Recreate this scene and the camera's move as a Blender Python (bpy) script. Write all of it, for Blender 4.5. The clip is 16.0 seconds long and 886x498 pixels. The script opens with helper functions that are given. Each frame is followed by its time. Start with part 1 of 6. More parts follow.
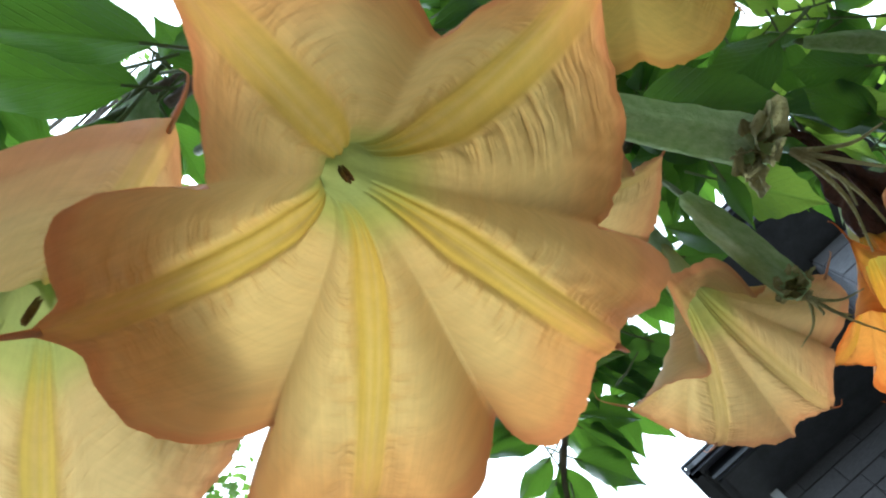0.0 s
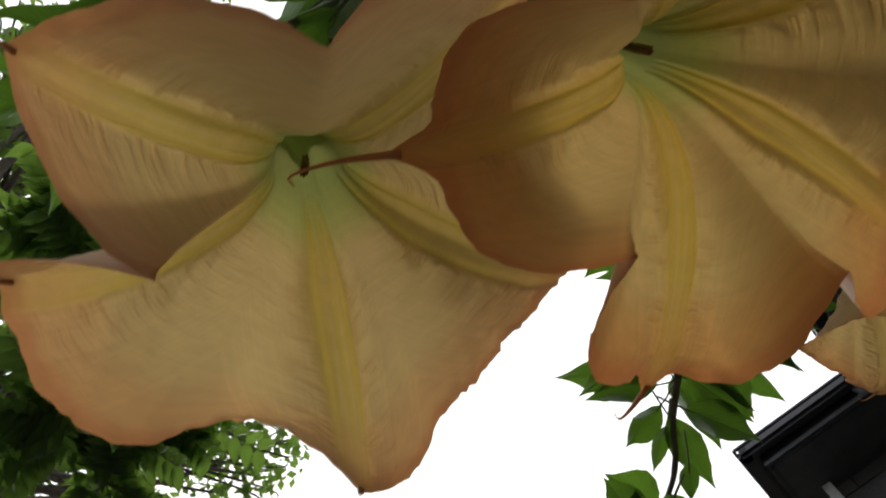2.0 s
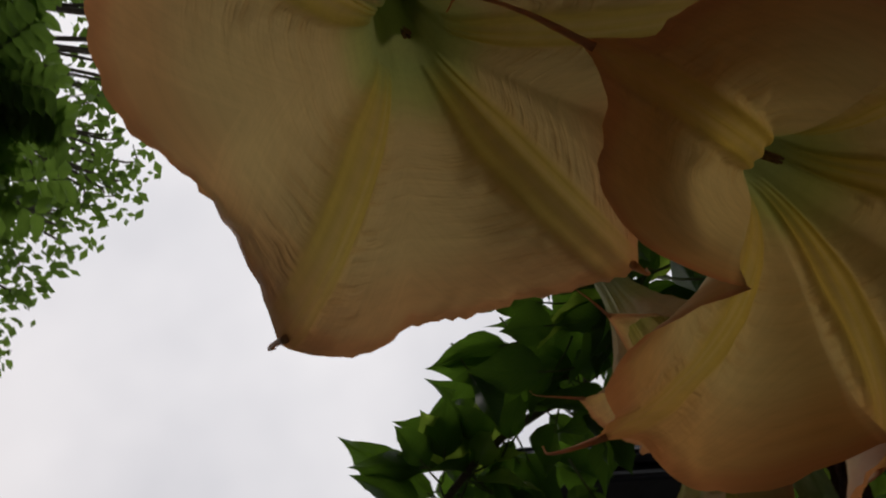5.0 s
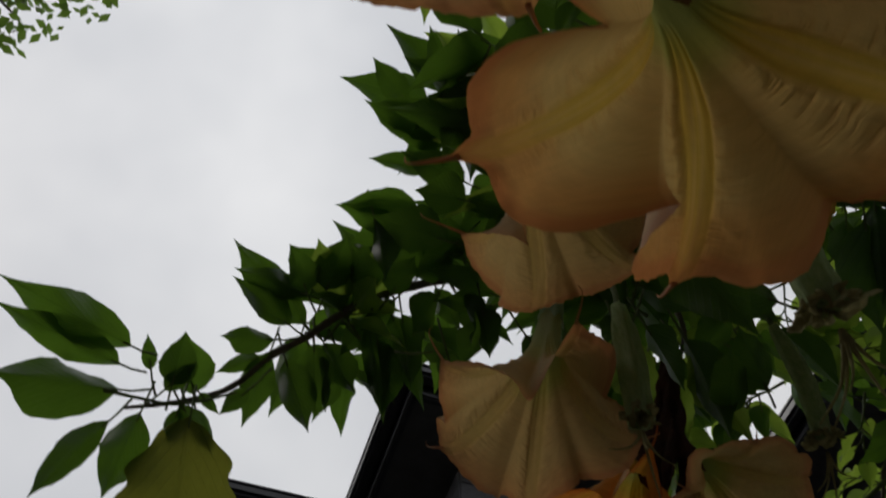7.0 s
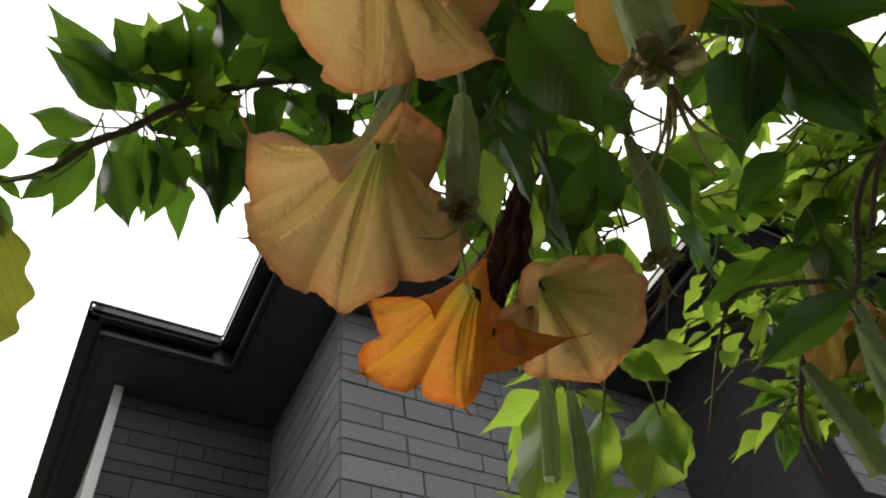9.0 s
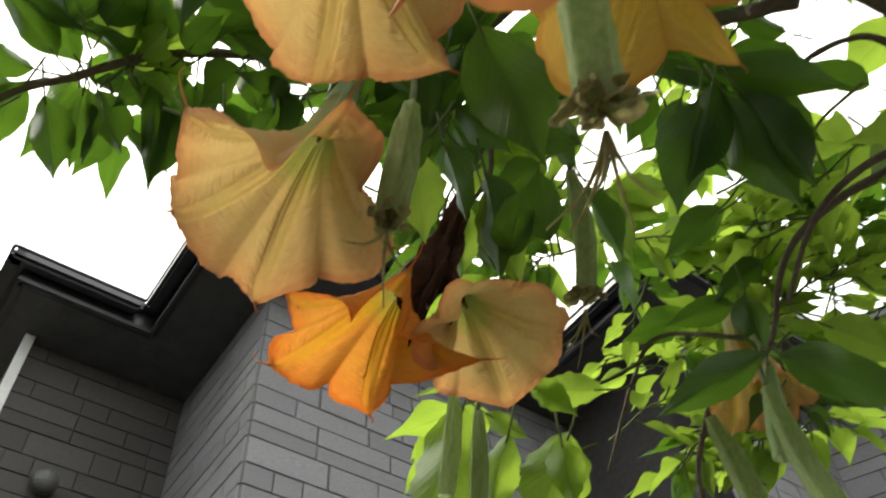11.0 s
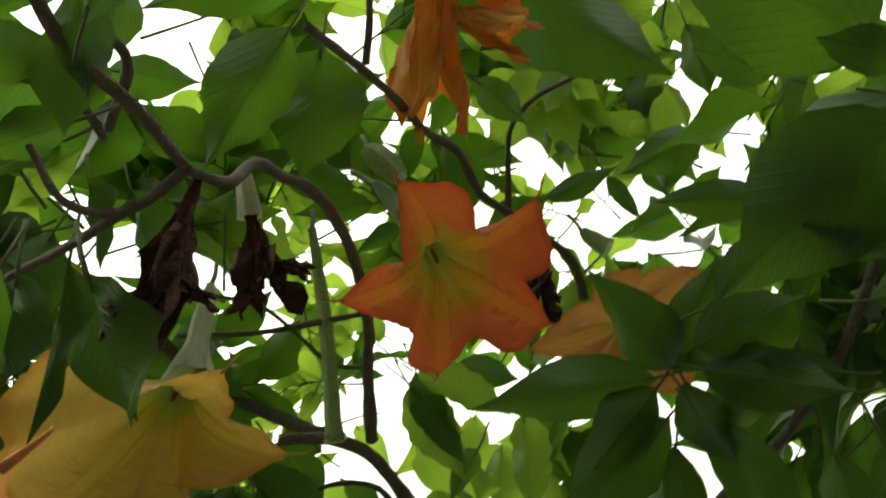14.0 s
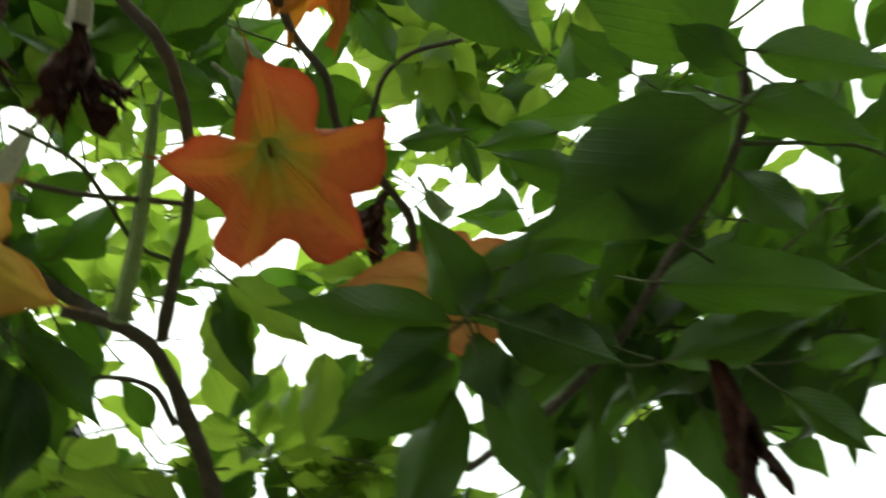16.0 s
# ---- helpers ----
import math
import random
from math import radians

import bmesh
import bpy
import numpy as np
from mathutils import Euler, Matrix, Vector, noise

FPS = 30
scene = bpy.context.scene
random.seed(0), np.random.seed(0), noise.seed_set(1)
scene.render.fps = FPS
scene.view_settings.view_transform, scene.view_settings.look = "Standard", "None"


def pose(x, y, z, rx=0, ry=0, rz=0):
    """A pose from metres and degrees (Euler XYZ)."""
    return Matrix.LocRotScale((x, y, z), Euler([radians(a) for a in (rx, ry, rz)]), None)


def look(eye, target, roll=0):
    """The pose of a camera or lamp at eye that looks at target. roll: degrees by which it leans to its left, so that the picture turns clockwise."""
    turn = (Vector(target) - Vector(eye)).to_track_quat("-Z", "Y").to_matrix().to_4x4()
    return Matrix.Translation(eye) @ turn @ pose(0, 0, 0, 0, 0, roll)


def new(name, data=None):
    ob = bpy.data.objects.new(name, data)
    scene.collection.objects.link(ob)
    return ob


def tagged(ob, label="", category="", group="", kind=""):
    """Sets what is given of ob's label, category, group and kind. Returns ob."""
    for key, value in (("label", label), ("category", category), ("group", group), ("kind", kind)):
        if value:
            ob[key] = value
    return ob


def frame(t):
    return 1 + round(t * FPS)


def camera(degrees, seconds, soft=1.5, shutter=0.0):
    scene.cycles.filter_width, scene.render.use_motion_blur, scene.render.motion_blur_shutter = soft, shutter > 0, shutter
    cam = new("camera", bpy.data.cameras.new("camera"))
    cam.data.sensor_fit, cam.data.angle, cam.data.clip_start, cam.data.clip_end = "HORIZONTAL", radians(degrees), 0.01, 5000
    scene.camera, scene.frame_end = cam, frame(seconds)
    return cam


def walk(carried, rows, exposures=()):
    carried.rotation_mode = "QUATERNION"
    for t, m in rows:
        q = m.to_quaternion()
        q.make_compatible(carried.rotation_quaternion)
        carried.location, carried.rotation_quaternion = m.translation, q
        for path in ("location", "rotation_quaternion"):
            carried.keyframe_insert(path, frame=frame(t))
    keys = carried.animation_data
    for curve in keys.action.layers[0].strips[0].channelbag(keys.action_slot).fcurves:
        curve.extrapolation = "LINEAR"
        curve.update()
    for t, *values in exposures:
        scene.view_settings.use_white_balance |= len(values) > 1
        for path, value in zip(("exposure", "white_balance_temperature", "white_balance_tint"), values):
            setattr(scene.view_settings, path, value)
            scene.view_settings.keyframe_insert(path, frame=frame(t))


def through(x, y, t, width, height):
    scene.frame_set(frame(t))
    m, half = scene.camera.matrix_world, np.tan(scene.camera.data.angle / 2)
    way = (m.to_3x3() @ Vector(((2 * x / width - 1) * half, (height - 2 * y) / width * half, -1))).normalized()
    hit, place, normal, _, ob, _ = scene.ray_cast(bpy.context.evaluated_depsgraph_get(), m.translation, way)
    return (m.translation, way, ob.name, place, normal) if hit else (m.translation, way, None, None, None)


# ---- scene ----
cam = camera(56.84, 16.0, 2.0, 0.45)
PATH = [
    (0.0, pose(0.0134, -0.0005, 1.4507, 161.51, 12.84, 60.45)),
    (0.5, pose(0.0077, -0.0192, 1.4464, 161.22, 12.59, 61.27)),
    (1.0, pose(-0.0084, -0.0430, 1.4442, 160.47, 12.11, 61.40)),
    (1.5, pose(-0.0048, -0.0652, 1.4377, 157.50, 8.18, 58.24)),
    (2.0, pose(-0.0563, -0.0558, 1.4507, 158.43, 7.64, 57.13)),
    (2.5, pose(-0.0675, -0.0712, 1.4471, 156.46, 4.98, 49.64)),
    (3.0, pose(-0.0988, -0.0712, 1.4607, 158.65, 7.13, 46.39)),
    (3.5, pose(-0.1306, -0.0561, 1.4686, 159.24, 6.22, 38.59)),
    (4.0, pose(-0.1418, -0.0484, 1.4757, 161.50, 7.31, 32.07)),
    (6.3, pose(-0.1459, -0.0301, 1.4415, 159.75, 2.83, 2.58)),
    (6.5, pose(-0.1451, -0.0221, 1.4357, 157.64, 2.51, 1.46)),
    (7.0, pose(-0.1384, 0.0081, 1.4081, 153.96, 2.15, -1.04)),
    (7.5, pose(-0.1307, 0.0308, 1.4113, 150.47, 2.67, -3.46)),
    (8.0, pose(-0.1127, 0.0458, 1.4185, 147.30, 3.70, -6.19)),
    (8.5, pose(-0.0929, 0.0618, 1.4331, 144.49, 5.03, -7.76)),
    (8.7, pose(-0.0831, 0.0761, 1.4402, 143.63, 5.36, -8.06)),
    (10.8, pose(-0.0647, 0.0883, 1.4485, 141.88, 3.61, -16.59)),
    (11.0, pose(-0.0652, 0.0775, 1.4513, 142.34, 3.52, -17.98)),
    (11.4, pose(-0.0703, 0.0558, 1.4471, 143.44, 4.60, -20.22)),
    (11.5, pose(-0.0743, 0.0517, 1.4461, 143.99, 4.11, -21.63)),
    (11.8, pose(-0.0943, 0.0156, 1.4575, 144.35, 6.54, -23.36)),
    (12.0, pose(-0.0986, -0.0029, 1.4631, 144.47, 6.93, -26.15)),
    (12.1, pose(-0.0923, -0.0189, 1.4615, 144.66, 7.34, -27.24)),
    (12.2, pose(-0.0827, -0.0343, 1.4643, 145.16, 7.96, -27.95)),
    (12.4, pose(-0.0577, -0.0676, 1.4751, 145.93, 8.18, -29.85)),
    (12.5, pose(-0.0465, -0.0815, 1.4768, 145.67, 6.92, -32.88)),
    (12.7, pose(-0.0414, -0.1001, 1.4753, 148.15, 9.46, -31.16)),
    (13.0, pose(-0.0285, -0.1347, 1.4810, 148.31, 6.97, -36.89)),
    (13.5, pose(-0.0372, -0.1460, 1.4952, 150.83, 9.34, -41.85)),
    (14.0, pose(-0.0357, -0.1427, 1.5102, 152.78, 10.45, -47.91)),
    (14.5, pose(-0.0437, -0.1400, 1.5130, 154.69, 9.87, -51.95)),
    (15.0, pose(-0.0387, -0.1295, 1.5187, 154.15, 9.47, -55.15)),
    (15.5, pose(-0.0279, -0.1191, 1.5180, 151.94, 8.67, -59.51)),
    (15.7, pose(-0.0158, -0.1250, 1.5212, 149.53, 11.14, -59.89)),
    (16.0, pose(0.0288, -0.1268, 1.4715, 149.86, 11.88, -65.64)),
]
EXPOSURES = [(0.0, 2.58, 5300, 0), (1.0, 1.75, 6100, 9), (1.5, 1.4, 6500, 10), (2.0, 1.0, 6500, 10), (2.5, 0.65, 6500, 10), (3.0, 0.72, 6500, 15), (4.0, 0.2, 6700, 16), (6.3, -0.35, 6500, 10), (7.5, -0.32, 6600, 10), (8.0, 0.0, 6700, 10), (8.7, 1.15, 6800, 8), (10.8, 2.35, 7000, 4), (12.0, 2.05, 7200, -6), (13.0, 1.92, 7500, -12), (14.5, 1.75, 7500, -12), (16.0, 1.92, 6900, -10)]
walk(cam, PATH, EXPOSURES)

# ---- world and light: bright overcast sky, veiled sun ----
world = bpy.data.worlds.new("overcast_sky")
scene.world = world
world.use_nodes = True
wn, wl = world.node_tree.nodes, world.node_tree.links
wn.clear()
w_out = wn.new("ShaderNodeOutputWorld")
w_sky = wn.new("ShaderNodeTexSky")
w_sky.sky_type = "NISHITA"
w_sky.sun_disc = False
w_sky.sun_elevation, w_sky.sun_rotation = radians(45), radians(-69)
w_bg1 = wn.new("ShaderNodeBackground")
w_bg1.inputs["Strength"].default_value = 0.02
w_bg2 = wn.new("ShaderNodeBackground")
w_add = wn.new("ShaderNodeAddShader")
w_tc = wn.new("ShaderNodeTexCoord")
w_noise = wn.new("ShaderNodeTexNoise")
w_noise.inputs["Scale"].default_value = 2.2
w_noise.inputs["Detail"].default_value = 4.0
w_ramp = wn.new("ShaderNodeValToRGB")
w_ramp.color_ramp.elements[0].position, w_ramp.color_ramp.elements[0].color = 0.3, (0.62, 0.635, 0.66, 1)
w_ramp.color_ramp.elements[1].position, w_ramp.color_ramp.elements[1].color = 0.66, (0.93, 0.93, 0.925, 1)
wl.new(w_tc.outputs["Generated"], w_noise.inputs["Vector"])
wl.new(w_noise.outputs["Fac"], w_ramp.inputs["Fac"])
wl.new(w_sky.outputs["Color"], w_bg1.inputs["Color"])
# an overcast sky is about three times as bright overhead as at the horizon
w_sep = wn.new("ShaderNodeSeparateXYZ")
w_fall = wn.new("ShaderNodeMapRange")
w_fall.inputs["From Min"].default_value, w_fall.inputs["From Max"].default_value = 0.0, 1.0
w_fall.inputs["To Min"].default_value, w_fall.inputs["To Max"].default_value = 0.36, 1.09
wl.new(w_tc.outputs["Generated"], w_sep.inputs[0])
wl.new(w_sep.outputs[2], w_fall.inputs["Value"])
wl.new(w_fall.outputs[0], w_bg2.inputs["Strength"])
wl.new(w_ramp.outputs["Color"], w_bg2.inputs["Color"])
wl.new(w_bg1.outputs[0], w_add.inputs[0])
wl.new(w_bg2.outputs[0], w_add.inputs[1])
wl.new(w_add.outputs[0], w_out.inputs["Surface"])
sun = new("sun", bpy.data.lights.new("sun", "SUN"))
sun.data.energy, sun.data.angle, sun.data.color = 0.6, radians(20), (1.0, 0.96, 0.9)
sun.matrix_world = look((-24, 9, 26), (0, 0, 0))


# ---- materials ----
def node_mat(name):
    m = bpy.data.materials.new(name)
    m.use_nodes = True
    nt = m.node_tree
    nt.nodes.clear()
    out = nt.nodes.new("ShaderNodeOutputMaterial")
    return m, nt.nodes, nt.links, out


def math_node(ns, ls, op, a, b=None, clamp=False):
    n = ns.new("ShaderNodeMath")
    n.operation, n.use_clamp = op, clamp
    for i, v in enumerate((a, b)):
        if v is None:
            continue
        if isinstance(v, (int, float)):
            n.inputs[i].default_value = v
        else:
            ls.new(v, n.inputs[i])
    return n.outputs[0]


def mix_col(ns, ls, fac, a, b, mode="MIX"):
    n = ns.new("ShaderNodeMix")
    n.data_type, n.blend_type = "RGBA", mode
    for key, v in ((0, fac), (6, a), (7, b)):
        if isinstance(v, (int, float)):
            n.inputs[key].default_value = v
        elif isinstance(v, tuple):
            n.inputs[key].default_value = (*v, 1)
        else:
            ls.new(v, n.inputs[key])
    return n.outputs[2]


def ramp(ns, ls, fac, stops, smooth=False):
    n = ns.new("ShaderNodeValToRGB")
    r = n.color_ramp
    r.interpolation = "EASE" if smooth else "LINEAR"
    while len(r.elements) < len(stops):
        r.elements.new(0.5)
    for e, (p, c) in zip(r.elements, stops):
        e.position = p
        e.color = (*c, 1) if isinstance(c, tuple) else (c, c, c, 1)
    ls.new(fac, n.inputs["Fac"])
    return n.outputs["Color"]


def noise_node(ns, ls, scale, detail=3, rough=0.55, vec=None, stretch=None, space="Object"):
    tc = ns.new("ShaderNodeTexCoord")
    v = vec or tc.outputs[space]
    if stretch:
        mp = ns.new("ShaderNodeMapping")
        mp.inputs["Scale"].default_value = stretch
        ls.new(v, mp.inputs["Vector"])
        v = mp.outputs[0]
    n = ns.new("ShaderNodeTexNoise")
    n.inputs["Scale"].default_value, n.inputs["Detail"].default_value, n.inputs["Roughness"].default_value = scale, detail, rough
    ls.new(v, n.inputs["Vector"])
    return n.outputs["Fac"]


def bump_node(ns, ls, height, strength, distance):
    b = ns.new("ShaderNodeBump")
    b.inputs["Strength"].default_value, b.inputs["Distance"].default_value = strength, distance
    ls.new(height, b.inputs["Height"])
    return b.outputs["Normal"]


def leafy_out(ns, ls, out, col, tcol, normal, through, rough, spec=0.4):
    """Thin sheet: a reflecting side mixed with light that comes through."""
    p = ns.new("ShaderNodeBsdfPrincipled")
    p.inputs["Roughness"].default_value = rough
    p.inputs["Specular IOR Level"].default_value = spec
    t = ns.new("ShaderNodeBsdfTranslucent")
    mx = ns.new("ShaderNodeMixShader")
    if isinstance(through, float):
        mx.inputs[0].default_value = through
    else:
        ls.new(through, mx.inputs[0])
    ls.new(col, p.inputs["Base Color"])
    ls.new(tcol, t.inputs["Color"])
    if normal is not None:
        ls.new(normal, p.inputs["Normal"])
        ls.new(normal, t.inputs["Normal"])
    ls.new(p.outputs[0], mx.inputs[1])
    ls.new(t.outputs[0], mx.inputs[2])
    ls.new(mx.outputs[0], out.inputs["Surface"])


def uv_split(ns, ls):
    uv = ns.new("ShaderNodeUVMap")
    uv.uv_map = "uv"
    sp = ns.new("ShaderNodeSeparateXYZ")
    ls.new(uv.outputs[0], sp.inputs[0])
    return uv.outputs[0], sp.outputs[0], sp.outputs[1]


def petal_mat(name, tube, throat, body, blush, rim, ribc, through=0.58, heart=0.0, ribs=1.0):
    m, ns, ls, out = node_mat(name)
    uv, x, v = uv_split(ns, ls)
    n_big = noise_node(ns, ls, 14, 3)
    n_fine = noise_node(ns, ls, 90, 4)
    vv = math_node(ns, ls, "ADD", v, math_node(ns, ls, "MULTIPLY", math_node(ns, ls, "SUBTRACT", n_big, 0.5), 0.16))
    col = ramp(ns, ls, vv, [(0.0, tube), (0.40, tube), (0.48 + heart, throat), (0.62 + heart, body), (0.80, body), (0.94, blush), (0.985, rim)], True)
    # yellow ribs: a band of three cords along each rib
    band = ramp(ns, ls, x, [(0.0, 0.85), (0.045, 0.40), (0.09, 0.80), (0.14, 0.85), (0.165, 0.45), (0.19, 0.12), (0.32, 0.0)])
    along = ramp(ns, ls, v, [(0.42, 0.0), (0.55, 0.8), (0.8, 0.75), (1.0, 0.15)])
    ribmask = math_node(ns, ls, "MULTIPLY", math_node(ns, ls, "MULTIPLY", band, along), ribs)
    col = mix_col(ns, ls, ribmask, col, ribc)
    cord = math_node(ns, ls, "SINE", math_node(ns, ls, "MULTIPLY", x, 74.0))
    # fine veins fanning out from the ribs, and creases across
    veins = noise_node(ns, ls, 1.0, 3, 0.6, uv, (5.0, 38.0, 1.0))
    length_veins = noise_node(ns, ls, 1.0, 3, 0.6, uv, (30.0, 3.0, 1.0))
    tone = math_node(ns, ls, "ADD", math_node(ns, ls, "MULTIPLY", veins, 0.22), math_node(ns, ls, "MULTIPLY", length_veins, 0.18))
    tone = math_node(ns, ls, "ADD", tone, 0.80)
    col = mix_col(ns, ls, 1.0, col, tone, "MULTIPLY")
    fade = ramp(ns, ls, v, [(0.50, 0.0), (0.66, 1.0), (0.95, 0.8), (1.0, 0.3)])
    near_rib = ramp(ns, ls, x, [(0.15, 0.0), (0.20, 1.0), (0.36, 0.6), (0.60, 0.12), (1.0, 0.05)])
    crease_n = noise_node(ns, ls, 1.0, 2, 0.5, uv, (2.2, 46.0, 1.0))
    crease = ramp(ns, ls, crease_n, [(0.36, 1.0), (0.47, 0.25), (0.56, 0.0)])
    crease = math_node(ns, ls, "MULTIPLY", math_node(ns, ls, "MULTIPLY", crease, near_rib), fade)
    # crease shading put into the colour: creases beside the ribs turn deeper orange
    col = mix_col(ns, ls, math_node(ns, ls, "MULTIPLY", crease, 0.26 * ribs), col, tuple(c * k for c, k in zip(blush, (0.84, 0.70, 0.45))))
    blotch = ramp(ns, ls, n_big, [(0.38, 0.0), (0.66, 1.0)])
    col = mix_col(ns, ls, math_node(ns, ls, "MULTIPLY", blotch, 0.12), col, blush)
    h1 = math_node(ns, ls, "ADD", math_node(ns, ls, "MULTIPLY", math_node(ns, ls, "MULTIPLY", veins, near_rib), math_node(ns, ls, "MULTIPLY", fade, 0.45)), math_node(ns, ls, "MULTIPLY", crease, -0.35))
    h2 = math_node(ns, ls, "MULTIPLY", math_node(ns, ls, "MULTIPLY", cord, ribmask), 0.05)
    h3 = math_node(ns, ls, "MULTIPLY", n_fine, 0.05)
    h = math_node(ns, ls, "ADD", math_node(ns, ls, "ADD", h1, h2), h3)
    nrm = bump_node(ns, ls, h, 0.55, 0.005)
    tcol = mix_col(ns, ls, 1.0, mix_col(ns, ls, 0.8, col, col, "MULTIPLY"), (0.84, 0.83, 0.74), "MULTIPLY")
    leafy_out(ns, ls, out, col, tcol, nrm, ramp(ns, ls, v, [(0.0, 0.66), (0.42, 0.62), (0.7, through)]), 0.55, 0.25)
    return m


def leaf_mat(name, dark, light, thru, through=0.42):
    m, ns, ls, out = node_mat(name)
    uv, x, v = uv_split(ns, ls)
    info = ns.new("ShaderNodeObjectInfo")
    ax = math_node(ns, ls, "ABSOLUTE", math_node(ns, ls, "SUBTRACT", x, 0.5))
    # side veins sweep forward from the midrib
    ph = math_node(ns, ls, "SUBTRACT", math_node(ns, ls, "MULTIPLY", v, 11.0), math_node(ns, ls, "MULTIPLY", ax, 9.0))
    fr = math_node(ns, ls, "ABSOLUTE", math_node(ns, ls, "SUBTRACT", math_node(ns, ls, "FRACT", ph), 0.5))
    vein = ramp(ns, ls, fr, [(0.0, 1.0), (0.05, 0.8), (0.13, 0.0)])
    mid = ramp(ns, ls, ax, [(0.0, 1.0), (0.018, 1.0), (0.035, 0.0)])
    lines = math_node(ns, ls, "MAXIMUM", math_node(ns, ls, "MULTIPLY", vein, 0.75), mid)
    blot = noise_node(ns, ls, 22, 4)
    fine = noise_node(ns, ls, 160, 3)
    geo = ns.new("ShaderNodeNewGeometry")
    rnd = math_node(ns, ls, "FRACT", math_node(ns, ls, "ADD", info.outputs["Random"], geo.outputs["Random Per Island"]))
    k = math_node(ns, ls, "ADD", math_node(ns, ls, "MULTIPLY", rnd, 0.7), math_node(ns, ls, "MULTIPLY", blot, 0.5), True)
    col = mix_col(ns, ls, k, dark, light)
    tcol = mix_col(ns, ls, k, tuple(c * 0.45 for c in thru), tuple(c * 0.8 for c in thru))
    col = mix_col(ns, ls, math_node(ns, ls, "MULTIPLY", lines, 0.28), col, tuple(min(1, c * 2.2) for c in light))
    tcol = mix_col(ns, ls, math_node(ns, ls, "MULTIPLY", lines, 0.5), tcol, tuple(c * 0.4 for c in thru))
    spots = ramp(ns, ls, blot, [(0.70, 0.0), (0.78, 1.0)])
    col = mix_col(ns, ls, math_node(ns, ls, "MULTIPLY", spots, 0.35), col, (0.22, 0.2, 0.06))
    h = math_node(ns, ls, "ADD", math_node(ns, ls, "MULTIPLY", lines, -0.6), math_node(ns, ls, "MULTIPLY", fine, 0.25))
    nrm = bump_node(ns, ls, h, 0.5, 0.002)
    leafy_out(ns, ls, out, col, tcol, nrm, through, 0.42, 0.45)
    return m


def solid_mat(name, c1, c2, scale, rough=0.7, bump=0.4, dist=0.003, stretch=None, metal=0.0, spec=0.4, vary=0.0, through=0.0):
    m, ns, ls, out = node_mat(name)
    a = noise_node(ns, ls, scale, 4, 0.6, None, stretch)
    b = noise_node(ns, ls, scale * 5.3, 3, 0.6, None, stretch)
    k = math_node(ns, ls, "ADD", math_node(ns, ls, "MULTIPLY", a, 0.7), math_node(ns, ls, "MULTIPLY", b, 0.3))
    k = ramp(ns, ls, k, [(0.3, 0.0), (0.7, 1.0)])
    col = mix_col(ns, ls, k, c1, c2)
    if vary:
        info = ns.new("ShaderNodeObjectInfo")
        f = math_node(ns, ls, "ADD", math_node(ns, ls, "MULTIPLY", info.outputs["Random"], vary), 1.0 - vary * 0.5)
        col = mix_col(ns, ls, 1.0, col, f, "MULTIPLY")
    if through:
        leafy_out(ns, ls, out, col, col, bump_node(ns, ls, b, bump, dist), through, rough, spec)
        return m
    p = ns.new("ShaderNodeBsdfPrincipled")
    p.inputs["Roughness"].default_value, p.inputs["Metallic"].default_value, p.inputs["Specular IOR Level"].default_value = rough, metal, spec
    ls.new(col, p.inputs["Base Color"])
    ls.new(bump_node(ns, ls, b, bump, dist), p.inputs["Normal"])
    ls.new(p.outputs[0], out.inputs["Surface"])
    return m


PEACH = petal_mat("peach_petal", (0.56, 0.57, 0.27), (0.60, 0.58, 0.24), (0.80, 0.64, 0.35), (0.81, 0.54, 0.26), (0.78, 0.43, 0.21), (0.74, 0.56, 0.10))
PALE = petal_mat("pale_petal", (0.56, 0.58, 0.28), (0.60, 0.59, 0.28), (0.77, 0.63, 0.38), (0.77, 0.55, 0.32), (0.71, 0.43, 0.24), (0.69, 0.56, 0.13))
CREAM_PETAL = petal_mat("cream_petal", (0.56, 0.58, 0.28), (0.62, 0.59, 0.25), (0.78, 0.62, 0.36), (0.78, 0.54, 0.30), (0.73, 0.43, 0.24), (0.72, 0.57, 0.16), 0.66, 0.02, 0.45)
YELLOW = petal_mat("yellow_petal", (0.50, 0.56, 0.22), (0.60, 0.57, 0.16), (0.82, 0.64, 0.26), (0.82, 0.59, 0.23), (0.76, 0.48, 0.17), (0.76, 0.58, 0.12), 0.62, 0.0, 0.7)
GOLD = petal_mat("golden_petal", (0.60, 0.62, 0.30), (0.72, 0.58, 0.16), (0.86, 0.51, 0.16), (0.84, 0.43, 0.13), (0.78, 0.32, 0.08), (0.86, 0.58, 0.08), 0.66)
ORANGE = petal_mat("orange_petal", (0.50, 0.55, 0.20), (0.66, 0.52, 0.13), (0.82, 0.34, 0.14), (0.82, 0.27, 0.12), (0.74, 0.20, 0.09), (0.82, 0.46, 0.10), 0.5, 0.14)
APRICOT = petal_mat("apricot_petal", (0.56, 0.57, 0.30), (0.68, 0.58, 0.24), (0.82, 0.50, 0.26), (0.82, 0.45, 0.22), (0.78, 0.36, 0.16), (0.80, 0.55, 0.16), 0.58, 0.05, 0.6)
LEAF = leaf_mat("shrub_leaf", (0.024, 0.062, 0.016), (0.05, 0.11, 0.024), (0.19, 0.38, 0.03), 0.45)
LEAF_YOUNG = leaf_mat("young_leaf", (0.08, 0.16, 0.03), (0.14, 0.26, 0.045), (0.56, 0.80, 0.09), 0.55)
